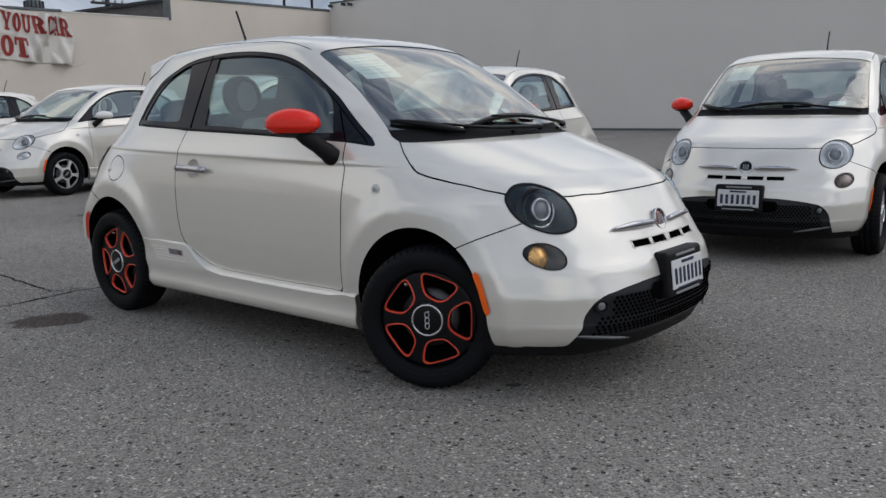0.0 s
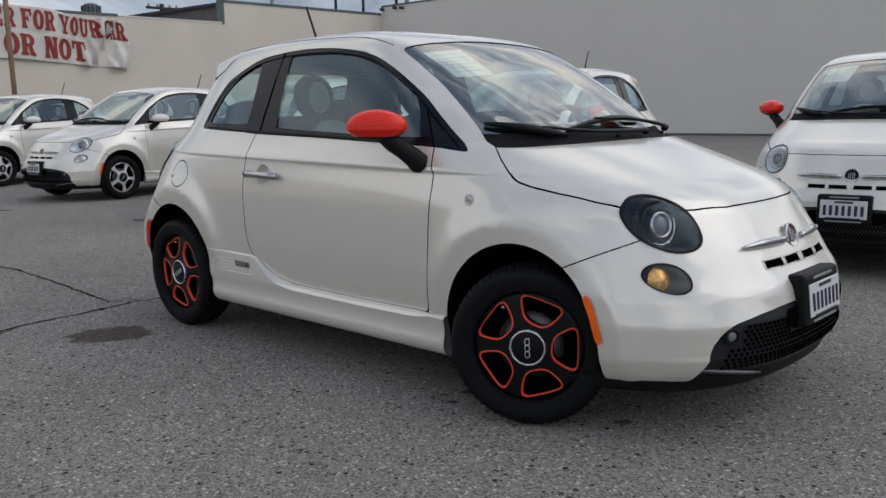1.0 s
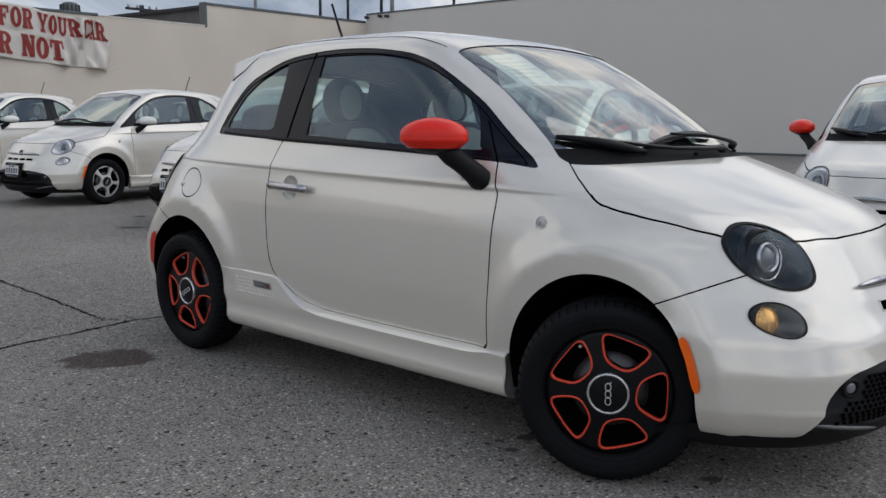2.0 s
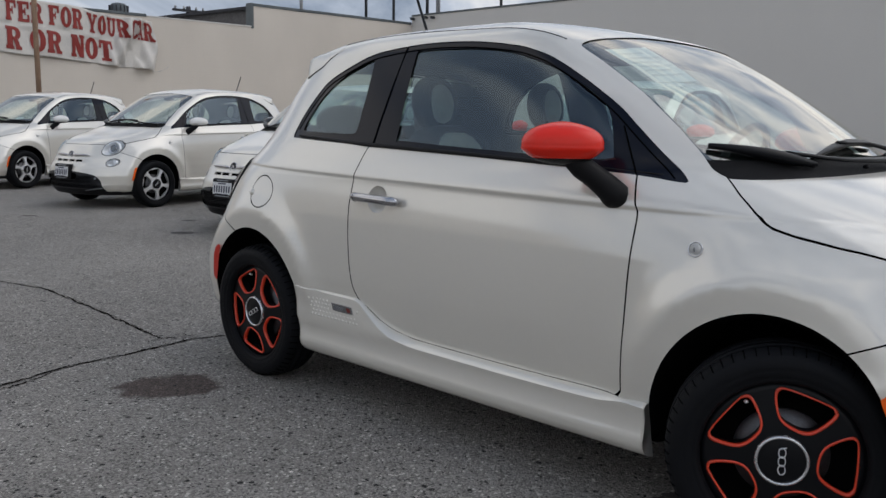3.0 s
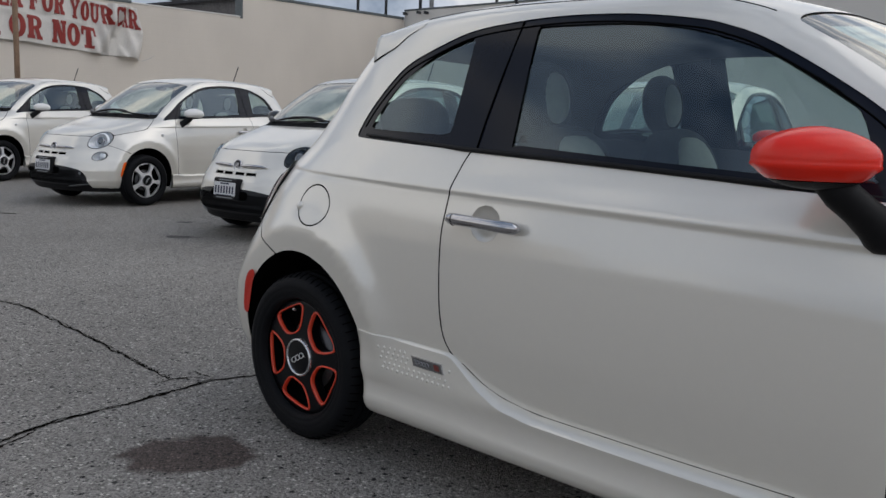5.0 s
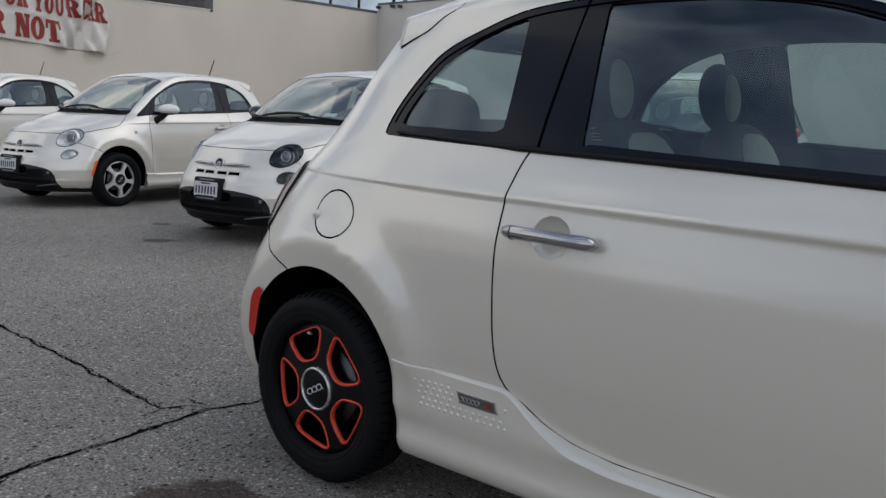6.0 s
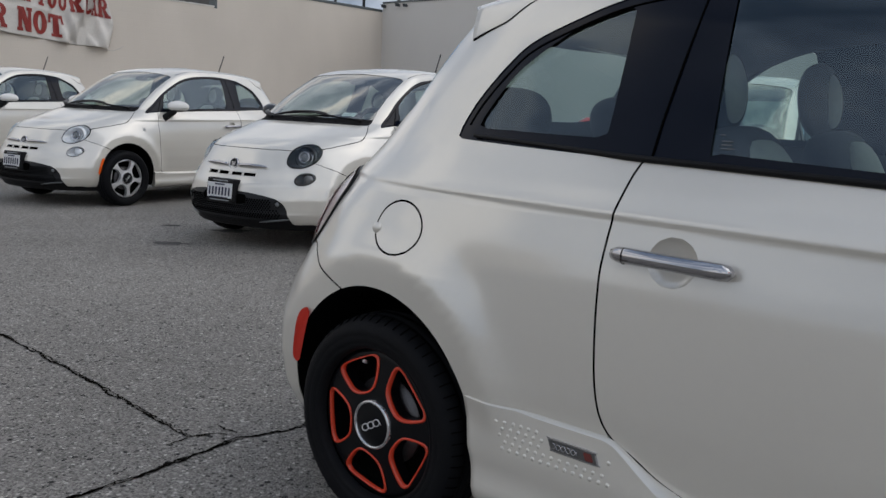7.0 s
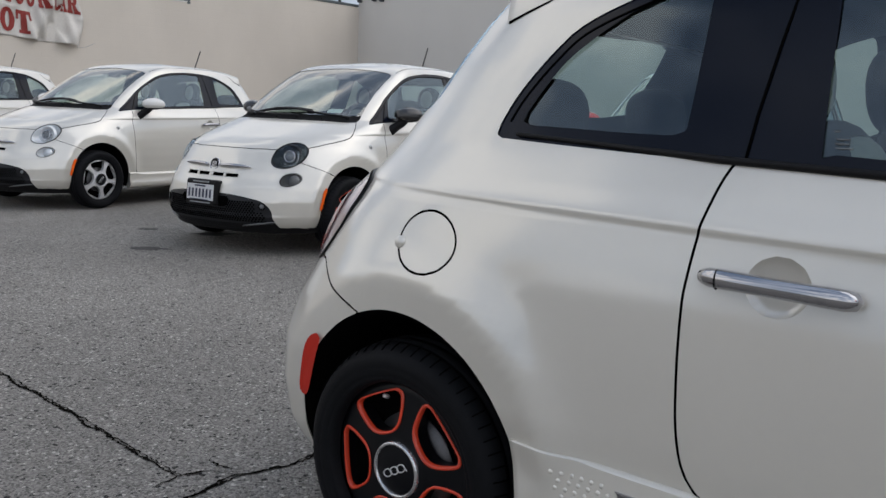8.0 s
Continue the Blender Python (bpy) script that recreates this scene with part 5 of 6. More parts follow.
def build_cabin():
    """Seats, dashboard, steering wheel and sheets of paper behind the glass."""
    V, F = ellipsoid((0, 0, .50), ((.25, 0, .03), (0, .24, 0), (0, 0, .10)), 20, 10, .6)
    CAR["cushion"] = mesh_of("seat_cushion", V, F, SEAT_DARK)
    V, F = ellipsoid((-.30, 0, .80), ((.075, 0, .02), (0, .235, 0), (-.09, 0, .30)), 22, 14, .62)
    CAR["backrest"] = mesh_of("backrest", V, F, SEAT_DARK)
    V, F = ellipsoid((-.262, 0, .84), ((.055, 0, .01), (0, .150, 0), (-.07, 0, .235)), 20, 12, .7)
    CAR["backrest_panel"] = mesh_of("backrest_panel", V, F, SEAT_LIGHT)
    V, F = ellipsoid((-.435, 0, 1.185), ((.048, 0, .01), (0, .118, 0), (-.015, 0, .108)), 24, 14, .9)
    CAR["headrest"] = mesh_of("headrest", V, F, SEAT_DARK)
    V, F = ellipsoid((-.402, 0, 1.185), ((.022, 0, .004), (0, .070, 0), (-.010, 0, .078)), 22, 12, .95)
    CAR["headrest_face"] = mesh_of("headrest_face", V, F, SEAT_LIGHT)
    CAR["headrest_post"] = mesh_of("headrest_post", *tube([(-.405, -.05, 1.02), (-.420, -.05, 1.12), (-.420, .05, 1.12), (-.405, .05, 1.02)], .006, 8), CHROME)
    V, F = merge(ellipsoid((-1.08, 0, .82), ((.10, 0, 0), (0, .56, 0), (-.06, 0, .20)), 22, 12, .5), ellipsoid((-.85, 0, .55), ((.25, 0, .02), (0, .56, 0), (0, 0, .12)), 20, 10, .5))
    CAR["rear_seat"] = mesh_of("rear_seat", V, F, SEAT_DARK)
    V, F = ellipsoid((-1.10, 0, 1.090), ((.05, 0, .01), (0, .165, 0), (-.01, 0, .082)), 22, 12, .8)
    CAR["rear_headrest"] = mesh_of("rear_headrest", V, F, SEAT_DARK)
    yy = np.linspace(-.62, .62, 25)
    rows = []
    for x, z in ((.98, .962), (.85, .985), (.70, .992), (.62, .975), (.58, .90), (.60, .72), (.72, .60)):
        rows.append([(min(x, float(body_x(y, .99)) - .05), y, z - .03 * (abs(y) / .62) ** 3 + (.03 * math.exp(-((y - .36) / .14) ** 2) if .6 < x < .75 else 0)) for y in yy])
    V = [p for r in rows for p in r]
    F = [(i * 25 + k, i * 25 + k + 1, (i + 1) * 25 + k + 1, (i + 1) * 25 + k) for i in range(6) for k in range(24)]
    CAR["dashboard"] = mesh_of("dashboard", V, F, CABIN)
    c, ax, ay = np.array([.46, .36, .93]), np.array([0, 1.0, 0]), np.array([.35, 0, .94])
    ring = [c + .185 * (math.cos(a) * ax + math.sin(a) * ay) for a in np.linspace(0, 2 * math.pi, 41)]
    spokes = [tube([c, c + .18 * (math.cos(a) * ax + math.sin(a) * ay)], .014, 8) for a in (0.1, math.pi - .1, -math.pi / 2)]
    CAR["steering"] = mesh_of("steering_wheel", *merge(tube(ring, .015, 10), ellipsoid(c, (.07 * ax, .05 * ay, (.03, 0, -.012)), 16, 8), *spokes), SEAT_DARK)
    V, F = ellipsoid((.30, .0, 1.335), ((.018, 0, 0), (0, .10, 0), (0, 0, .030)), 18, 10, .8)
    CAR["inner_mirror"] = mesh_of("inner_mirror", *merge((V, F), tube([(.31, 0, 1.35), (.37, 0, 1.385)], .008, 8)), CABIN)

    def sheet(name, corners, mat, lift=-.012):
        q = np.array(corners, float)
        ts = np.linspace(0, 1, 7)
        yz = np.array([(1 - a) * (1 - b) * q[0] + a * (1 - b) * q[1] + a * b * q[2] + (1 - a) * b * q[3] for a in ts for b in ts])
        V = on_nose(yz[:, 0], yz[:, 1])
        F = [(i * 7 + j, (i + 1) * 7 + j, (i + 1) * 7 + j + 1, i * 7 + j + 1) for i in range(6) for j in range(6)]
        V, F = facing(V, F)
        N = body_normal(V)
        W = np.concatenate([V + lift * N, V + (lift - .001) * N])
        G = F + [tuple(i + 49 for i in f)[::-1] for f in F]
        CAR[name] = mesh_of(name, W, G, mat, False)

    sheet("window_sheet", [(-.475, 1.352), (-.482, 1.245), (-.295, 1.255), (-.262, 1.372)], PAPER)
    sheet_q = np.array([(-.475, 1.352), (-.482, 1.245), (-.295, 1.255), (-.262, 1.372)])
    for k, (v, w) in enumerate(((.14, .55), (.28, .8), (.40, .7), (.52, .8), (.64, .6), (.78, .75))):
        def at(a, b):
            return (1 - a) * (1 - b) * sheet_q[0] + a * (1 - b) * sheet_q[1] + a * b * sheet_q[2] + (1 - a) * b * sheet_q[3]
        sheet(f"sheet_line_{k}", [at(v, .1), at(v + .045, .1), at(v + .045, .1 + w), at(v, .1 + w)], SHEET_PRINT, -.0105)
    marks = bmesh.new()
    for x, z, w in ((-.312, 1.076, .014), (-.300, 1.064, .030), (-.300, 1.057, .030), (-.296, 1.050, .038)):
        box_bm(w * .7, .0012, .0022, 0, (x - .008, -float(body_y(x, z)) + .0065, z), 1, marks)
    CAR["pane_mark"] = mesh_bm("pane_mark", marks, LAMP_GREY)
    sheet("sticker", [(.09, 1.10), (.085, 1.035), (.125, 1.03), (.135, 1.098)], PAPER)
    sheet("low_sticker", [(.36, 1.075), (.36, 1.045), (.47, 1.045), (.47, 1.075)], PAPER)
    b = box_bm(.21, .28, .003, 0, (.78, -.12, 1.0))
    CAR["dash_paper"] = mesh_bm("dash_paper", b, PAPER)


build_cabin()

STYLES = {
    "orange": dict(rim=GLOSS_BLACK, lamp=LAMP_DARK, reflector=LAMP_DARK, cap=RED_PAINT, bulb=BULB, fog=SMOKE),
    "orange_black": dict(rim=GLOSS_BLACK, lamp=LAMP_DARK, reflector=LAMP_DARK, cap=BLACK_CAP, bulb=SMOKE, fog=SMOKE),
    "silver": dict(rim=SILVER, lamp=LAMP_SILVER, reflector=LAMP_SILVER, cap=WHITE_CAP, bulb=LAMP_SILVER, fog=LAMP_SILVER),
    "silver_red": dict(rim=SILVER, lamp=LAMP_SILVER, reflector=LAMP_SILVER, cap=RED_PAINT, bulb=AMBER_BOWL, fog=AMBER_BOWL),
}


def car_wheel(car, x, s, steer, spin, st, valve=-14, mark=0):
    at = pose(x, s * .702, .287, 0, 0, steer if s < 0 else 180 + steer) @ pose(0, 0, 0, 0, spin, 0)
    tyre = part("wheel", CAR["tyre"], car, "black rubber tyre on a five-hole wheel", at=at)
    tagged(part("tread_sipe", CAR["sipes"], tyre), kind="stuff")
    if st["rim"] is SILVER:
        part("spokes", CAR["spokes"], tyre, "five silver spokes")
        part("rim", CAR["rim_edge"], tyre)
    else:
        part("rim", CAR["rim"], tyre)
        for q in range(5):
            part("accent_ring", CAR[f"ring_{q}"], tyre)
    for key in ("hub_back", "disc", "cap_ring", "cap", "cap_mark"):
        part({"hub_back": "brake_backing", "disc": "brake_disc", "cap": "centre_cap"}.get(key, key), CAR[key], tyre, at=pose(0, 0, 0, 0, mark, 0) if key == "cap_mark" else None)
    part("valve", CAR["valve"], tyre, at=pose(0, 0, 0, 0, valve, 0))


def make_car(label, m, style, steer=0.0, spins=(8, 20, 31, 47), sheet=False, stickers=(), dash=False):
    st = STYLES[style]
    car = new("hatchback_car")
    tagged(car, label, "car", "white hatchbacks on the lot")
    car.matrix_basis = m
    body = part("body", CAR["body"], car)
    part("panel_gap", CAR["gap"], body)
    part("fuel_flap", CAR["fuel_flap"], body)
    part("finger_notch", CAR["fuel_notch"], body)
    part("hood", CAR["hood"], car)
    bumper = part("front_bumper", CAR["front_bumper"], car)
    part("rear_bumper", CAR["rear_bumper"], car)
    part("cabin_lining", CAR["lining"], car)
    for tag in ("right", "left"):
        door = part("door", CAR["door_" + tag], car)
        part("door_window", CAR["door_glass_" + tag], door)
        part("handle", CAR["handle_" + tag], door, "polished chrome handle")
        part("handle_foot", CAR["handle_foot_0" + tag], door)
        part("handle_foot", CAR["handle_foot_1" + tag], door)
        part("handle_seam", CAR["handle_seam_" + tag], door)
        part("handle_recess", CAR["handle_cup_" + tag], door)
        frame_ob = part("window_frame", CAR["frame_" + tag], car, "gloss black window frame")
        part("quarter_window", CAR["quarter_glass_" + tag], frame_ob)
        part("pillar_joint", CAR["pillar_joint_" + tag], frame_ob)
        part("sail_joint", CAR["sail_joint_" + tag], frame_ob)
        part("window_seal", CAR["seal_" + tag], frame_ob)
        part("belt_trim", CAR["belt_trim_" + tag], frame_ob)
        skirt = part("side_skirt", CAR["skirt_" + tag], car)
        tagged(part("dimple", CAR["dots_" + tag], skirt), kind="stuff")
        badge = part("badge", CAR["badge_" + tag], skirt, "small chrome-edged badge")
        part("badge_face", CAR["badge_face_" + tag], skirt)
        part("badge_stripe", CAR["badge_red_" + tag], skirt)
        part("badge_mark", CAR["badge_mark_" + tag], skirt)
        part("wheel_liner", CAR["liner_0_" + tag], car)
        part("wheel_liner", CAR["liner_1_" + tag], car)
        part("side_marker", CAR["marker_front_" + tag], car, "orange side marker lamp")
        part("rear_marker", CAR["marker_rear_" + tag], car, "red side marker lamp")
        rep = part("side_repeater", CAR["repeater_" + tag], car)
        part("repeater_ring", CAR["repeater_ring_" + tag], rep)
        part("repeater_mark", CAR["repeater_dot_" + tag], rep)
        mirror = part("side_mirror", CAR["mirror_base_" + tag], car, "", BLACK_PLASTIC)
        part("mirror_cap", CAR["mirror_cap_" + tag], mirror, "", st["cap"])
        part("mirror_arm", CAR["mirror_arm_" + tag], mirror)
        part("mirror_glass", CAR["mirror_glass_" + tag], mirror)
        lamp = part("headlamp", CAR["head_bowl_" + tag], car, "", st["lamp"])
        part("reflector", CAR["reflector_" + tag], lamp, "", st["reflector"])
        part("projector_ring", CAR["projector_ring_" + tag], lamp)
        part("projector_lens", CAR["projector_lens_" + tag], lamp)
        part("light_guide", CAR["light_guide_" + tag], lamp)
        part("lamp_rim", CAR["head_rim_" + tag], lamp)
        part("lamp_cover", CAR["head_cover_" + tag], lamp)
        ind = part("indicator_lamp", CAR["fog_bowl_" + tag], car, "", st["fog"])
        part("bulb", CAR["bulb_" + tag], ind, "", st["bulb"])
        part("lamp_rim", CAR["fog_rim_" + tag], ind)
        part("lamp_cover", CAR["fog_cover_" + tag], ind)
        tail = part("tail_lamp", CAR["tail_lens_" + tag], car, "tail lamp with a clear edge round its red lens")
        part("red_lens", CAR["tail_inner_" + tag], tail)
        part("gasket", CAR["tail_gasket_" + tag], tail)
        part("chrome_bar", CAR["whisker_" + tag], bumper, "polished chrome strip beside the emblem")
        part("chin_blade", CAR["blade_" + tag], bumper, "silver corner blade")
    screen = part("windscreen", CAR["screen"], car)
    part("windscreen_border", CAR["screen_border"], screen)
    part("cowl", CAR["cowl"], car)
    part("rear_window", CAR["hatch_glass"], car)
    for key in ("wiper_right", "wiper_left"):
        wiper = part("wiper", CAR[key], car, "black wiper blade")
        part("wiper_arm", CAR[key + "_arm"], wiper)
        part("wiper_pivot", CAR[key + "_pivot"], wiper)
    part("washer_jet", CAR["nozzle_0"], car)
    part("washer_jet", CAR["nozzle_1"], car)
    emblem = part("emblem", CAR["emblem_ring"], car, "round chrome-ringed emblem")
    part("emblem_face", CAR["emblem_face"], emblem, "", EMBLEM_RED if sheet and dash else LAMP_DARK)
    part("emblem_mark", CAR["emblem_bars"], emblem)
    part("slot_backing", CAR["slot_back"], bumper)
    part("slot_frame", CAR["slot_rims"], bumper)
    mouth = part("lower_grille", CAR["mouth"], car, "black plastic lower grille")
    tagged(part("grille_cell", CAR["mesh_cells"], mouth), kind="stuff")
    part("air_intake", CAR["air_intake"], mouth)
    for tag in ("right", "left"):
        part("round_cover", CAR["sensor_" + tag], mouth)
        part("cover_ring", CAR["sensor_ring_" + tag], mouth)
    part("chin_lip", CAR["valance"], car)
    bracket = part("plate_bracket", CAR["plate_bracket"], car, "black plate holder")
    part("number_plate", CAR["plate"], bracket, "white plate with dark bars")
    part("plate_marking", CAR["plate_bars"], bracket)
    part("holder_marking", CAR["holder_top"], bracket)
    part("holder_marking", CAR["holder_low"], bracket)
    part("underbody", CAR["underbody"], car)
    part("floor_pan", CAR["floor_pan"], car)
    part("roof_spoiler", CAR["spoiler"], car)
    part("roof_joint", CAR["roof_joint_right"], body)
    part("roof_joint", CAR["roof_joint_left"], body)
    part("spoiler_joint", CAR["spoiler_joint_right"], body)
    part("spoiler_joint", CAR["spoiler_joint_left"], body)
    part("antenna", CAR["antenna"], car)
    for y in (-.36, .36):
        seat = part("front_seat", CAR["backrest"], car, at=pose(-.045, y, -.008))
        for key in ("cushion", "backrest_panel", "headrest", "headrest_face", "headrest_post"):
            part(key, CAR[key], seat)
    rear = part("rear_seat", CAR["rear_seat"], car)
    for y in (-.30, .30):
        part("rear_headrest", CAR["rear_headrest"], rear, at=pose(0, y, 0))
    dashb = part("dashboard", CAR["dashboard"], car)
    part("steering_wheel", CAR["steering"], dashb)
    part("inner_mirror", CAR["inner_mirror"], car)
    if sheet:
        part("window_sheet", CAR["window_sheet"], screen, "white paper sheet behind the windscreen")
        for k in range(6):
            part("printed_line", CAR[f"sheet_line_{k}"], screen)
    if dash and sheet:
        tagged(part("pane_mark", CAR["pane_mark"], car, "small grey etched marks on the door pane"), kind="stuff")
    for key in stickers:
        part(key, CAR[key], screen, "small white sticker")
    if dash:
        part("dash_paper", CAR["dash_paper"], dashb, "white paper lying on the dashboard")
    fx = 1.120
    car_wheel(car, fx, -1, steer, spins[0], st, -30, 3)
    car_wheel(car, fx, 1, steer, spins[1], st)
    car_wheel(car, -1.147, -1, 0, spins[2], st, -118, -36)
    car_wheel(car, -1.147, 1, 0, spins[3], st)
    return car


# ---- the cars ----
make_car("pearl white small hatchback with red mirrors and black wheels", pose(0, 0, 0), "orange", 26, (-4, 20, 97, 47), True, ("sticker",), True)
make_car("white small hatchback with red mirrors and round clear headlamps", pose(.92, 4.33, 0, 0, 0, 276.3), "silver_red", 0, (10, 33, 3, 50), True, ("low_sticker",))
make_car("white small hatchback with red mirrors, parked before the grey wall", pose(-2.33, 4.05, 0, 0, 0, 277.4), "silver_red", 0, (25, 3, 18, 40))
make_car("white small hatchback with black mirrors and dark headlamps", pose(-5.40, 3.44, 0, 0, 0, 276.2), "orange_black", 0, (5, 28, 11, 30), False, ("low_sticker",))
make_car("white small hatchback with silver wheels and white mirrors", pose(-8.83, 3.29, 0, 0, 0, 279), "silver", 0, (15, 42, 7, 21), False, (), True)
make_car("white small hatchback with silver wheels, parked at the row's end", pose(-12.67, 2.96, 0, 0, 0, 288.7), "silver", 0, (35, 12, 27, 2), False, ("low_sticker",))


# ---- banner, poles, roof plant ----
BANNER_X = WALL_X + 0.09


def banner_place(u, v):
    """u along the banner in metres from its loose end, v from 0 (lower edge) to 1."""
    y = 11.50 - u
    y += .12 * math.sin(v * math.pi) * math.exp(-u / .25)
    top = np.interp(u, (0, .6, 1.25, 1.97, 2.36, 2.83, 7.0), (4.18, 4.225, 4.25, 4.31, 4.42, 4.45, 4.62))
    low = np.interp(u, (0, .10, .25, 1.1, 1.85, 2.55, 3.8, 7.0), (2.53, 2.57, 2.61, 2.65, 2.705, 2.777, 2.855, 3.02)) + .012 * math.sin(u * 4.2)
    loose = math.exp(-((u - .75) / .8) ** 2)
    x = BANNER_X + .035 * math.sin(u * 2.3 + v * 1.4) + .018 * math.sin(u * 6.1 - v * 3)
    # a hanging fold and the wrinkles that pull from the corner
    x += 2.5 * loose * (.085 * math.sin(6.5 * (u * .8 + v * .75)) + .05 * math.sin(15 * (u - .5 * v)) * (1 - v) + .035 * math.sin(21 * u + 3 * v) * v)
    x += .030 * math.exp(-((v - .52) / .06) ** 2) * math.sin(u * 3.4 + 1)
    return max(x, WALL_X + .02), y, low + (top - low) * v


def sheet_of(corners, n=7):
    """A quad divided into a small grid: points and faces."""
    a, b, c, d = (np.array(k, float) for k in corners)
    t = np.linspace(0, 1, n)
    P = [tuple((1 - v) * ((1 - u) * a + u * b) + v * ((1 - u) * d + u * c)) for u in t for v in t]
    return P, [(i * n + j, (i + 1) * n + j, (i + 1) * n + j + 1, i * n + j + 1) for i in range(n - 1) for j in range(n - 1)]


def bow_of(cx, cy, rx, ry, wx, wy, a0, a1, n=28):
    """A band of an ellipse between two angles in degrees, wx and wy thick."""
    P, Q = [], []
    for k in range(n + 1):
        a = radians(a0 + (a1 - a0) * k / n)
        for f in (0, .5, 1):
            P.append((cx + (rx - wx * f) * math.cos(a), cy + (ry - wy * f) * math.sin(a)))
    for k in range(n):
        Q += [(3 * k + j, 3 * k + j + 1, 3 * k + j + 4, 3 * k + j + 3) for j in (0, 1)]
    return P, Q


def slab_letter(c):
    """The strokes of a heavy slab-serif capital in a unit box."""
    bar = lambda x0, y0, x1, y1: sheet_of(((x0, y0), (x1, y0), (x1, y1), (x0, y1)))
    lean = lambda x0, x1, y0, x2, x3, y1: sheet_of(((x0, y0), (x1, y0), (x3, y1), (x2, y1)))
    stem = [bar(.08, 0, .43, 1), bar(0, 0, .50, .15), bar(0, .85, .45, 1)]
    if c in "FE":
        out = stem + [bar(.4, .85, .94, 1), bar(.76, .64, .94, .88), bar(.4, .43, .64, .58), bar(.56, .33, .66, .68)]
        return out + ([bar(.4, 0, .96, .15), bar(.78, .12, .96, .37)] if c == "E" else [])
    if c == "R":
        return stem + [bar(.38, .86, .60, 1), bar(.38, .42, .60, .56), bow_of(.56, .71, .40, .29, .31, .15, -90, 90), lean(.62, .94, .08, .46, .76, .46), bar(.60, 0, 1, .15)]
    if c == "O":
        return [bow_of(.5, .5, .50, .51, .35, .17, 0, 360, 48)]
    if c == "C":
        return [bow_of(.5, .5, .50, .51, .35, .17, 38, 322, 40), bar(.76, .60, .92, 1), bar(.78, .10, .95, .32)]
    if c == "U":
        return [bar(.10, .35, .38, 1), bar(.64, .35, .88, 1), bow_of(.49, .38, .39, .39, .27, .18, 180, 360), bar(0, .86, .48, 1), bar(.56, .86, .98, 1)]
    if c == "Y":
        return [bar(.36, 0, .66, .46), bar(.24, 0, .78, .14), lean(.36, .62, .40, .04, .36, .92), lean(.44, .66, .40, .72, .94, .92), bar(-.02, .86, .44, 1), bar(.60, .86, 1.02, 1)]
    if c == "A":
        return [lean(.06, .24, .05, .38, .56, 1), lean(.58, .90, .05, .36, .66, 1), bar(.2, .26, .72, .40), bar(-.02, 0, .36, .14), bar(.5, 0, 1.02, .14)]
    if c == "N":
        return [bar(.07, 0, .31, 1), bar(.70, 0, .94, 1), lean(.58, .94, 0, .07, .44, 1), bar(0, 0, .38, .14), bar(0, .86, .30, 1), bar(.60, .86, 1, 1)]
    return [bar(.34, 0, .66, 1), bar(.20, 0, .80, .14), bar(.02, .84, .98, 1), bar(.02, .60, .18, .9), bar(.82, .60, .98, .9)]


def banner():
    nu, nv = 150, 40
    V = [banner_place(7.0 * i / nu, j / nv) for i in range(nu + 1) for j in range(nv + 1)]
    F = [(i * (nv + 1) + j, i * (nv + 1) + j + 1, (i + 1) * (nv + 1) + j + 1, (i + 1) * (nv + 1) + j) for i in range(nu) for j in range(nv)]
    ob = new("banner", mesh_of("banner", V, F, BANNER_CLOTH))
    solidify = ob.modifiers.new("thickness", "SOLIDIFY")
    solidify.thickness = .004
    tagged(ob, "creased cream vinyl banner with red block letters", "banner")
    line_1, line_2 = (.585, .365), (.075, .405)
    for text, y_from, y_to, (v0, height) in (("FER", 6.90, 7.94, line_1), ("FOR", 8.13, 9.16, line_1), ("YOUR", 9.32, 10.60, line_1), ("CAR", 10.69, 11.47, line_1), ("R", 6.87, 7.31, line_2), ("OR", 7.55, 8.48, line_2), ("NOT", 8.77, 10.10, line_2)):
        widths = [.62 if c == "A" else 1.0 for c in text]
        step = (y_to - y_from) / (sum(widths) + .07 * (len(text) - 1))
        at = y_from
        V, F = [], []
        for c, wide in zip(text, widths):
            for layer, (P, Q) in enumerate(slab_letter(c)):
                o = len(V)
                for x, y in P:
                    p = banner_place(11.50 - (at + x * wide * step), v0 + height * y)
                    V.append((p[0] + .020 + .0008 * layer, p[1], p[2]))
                F += [tuple(i + o for i in q) for q in Q]
            at += (wide + .07) * step
        part("lettering", mesh_of("lettering", V, F, BANNER_RED, False), ob, "red printed slab letters")
    cord = [(WALL_X + .08, 11.46, 2.55), (WALL_X + .06, 11.7, 2.56), (WALL_X + .04, 11.95, 2.66), (WALL_X + .01, 12.09, 2.74)]
    part("cord", mesh_of("cord", *tube(cord, .0045, 6), POST_GREY), ob, "thin slack cord tied to the wall")


banner()


def post(name, x, y, z0, z1, r, mat, label, category, n=10):
    ob = new(name, mesh_of(name, *tube([(0, 0, 0), (0, 0, (z1 - z0) * .5), (0, 0, z1 - z0)], (r, r, r * .96), n), mat))
    ob.location = (x, y, z0)
    return tagged(ob, label, category)


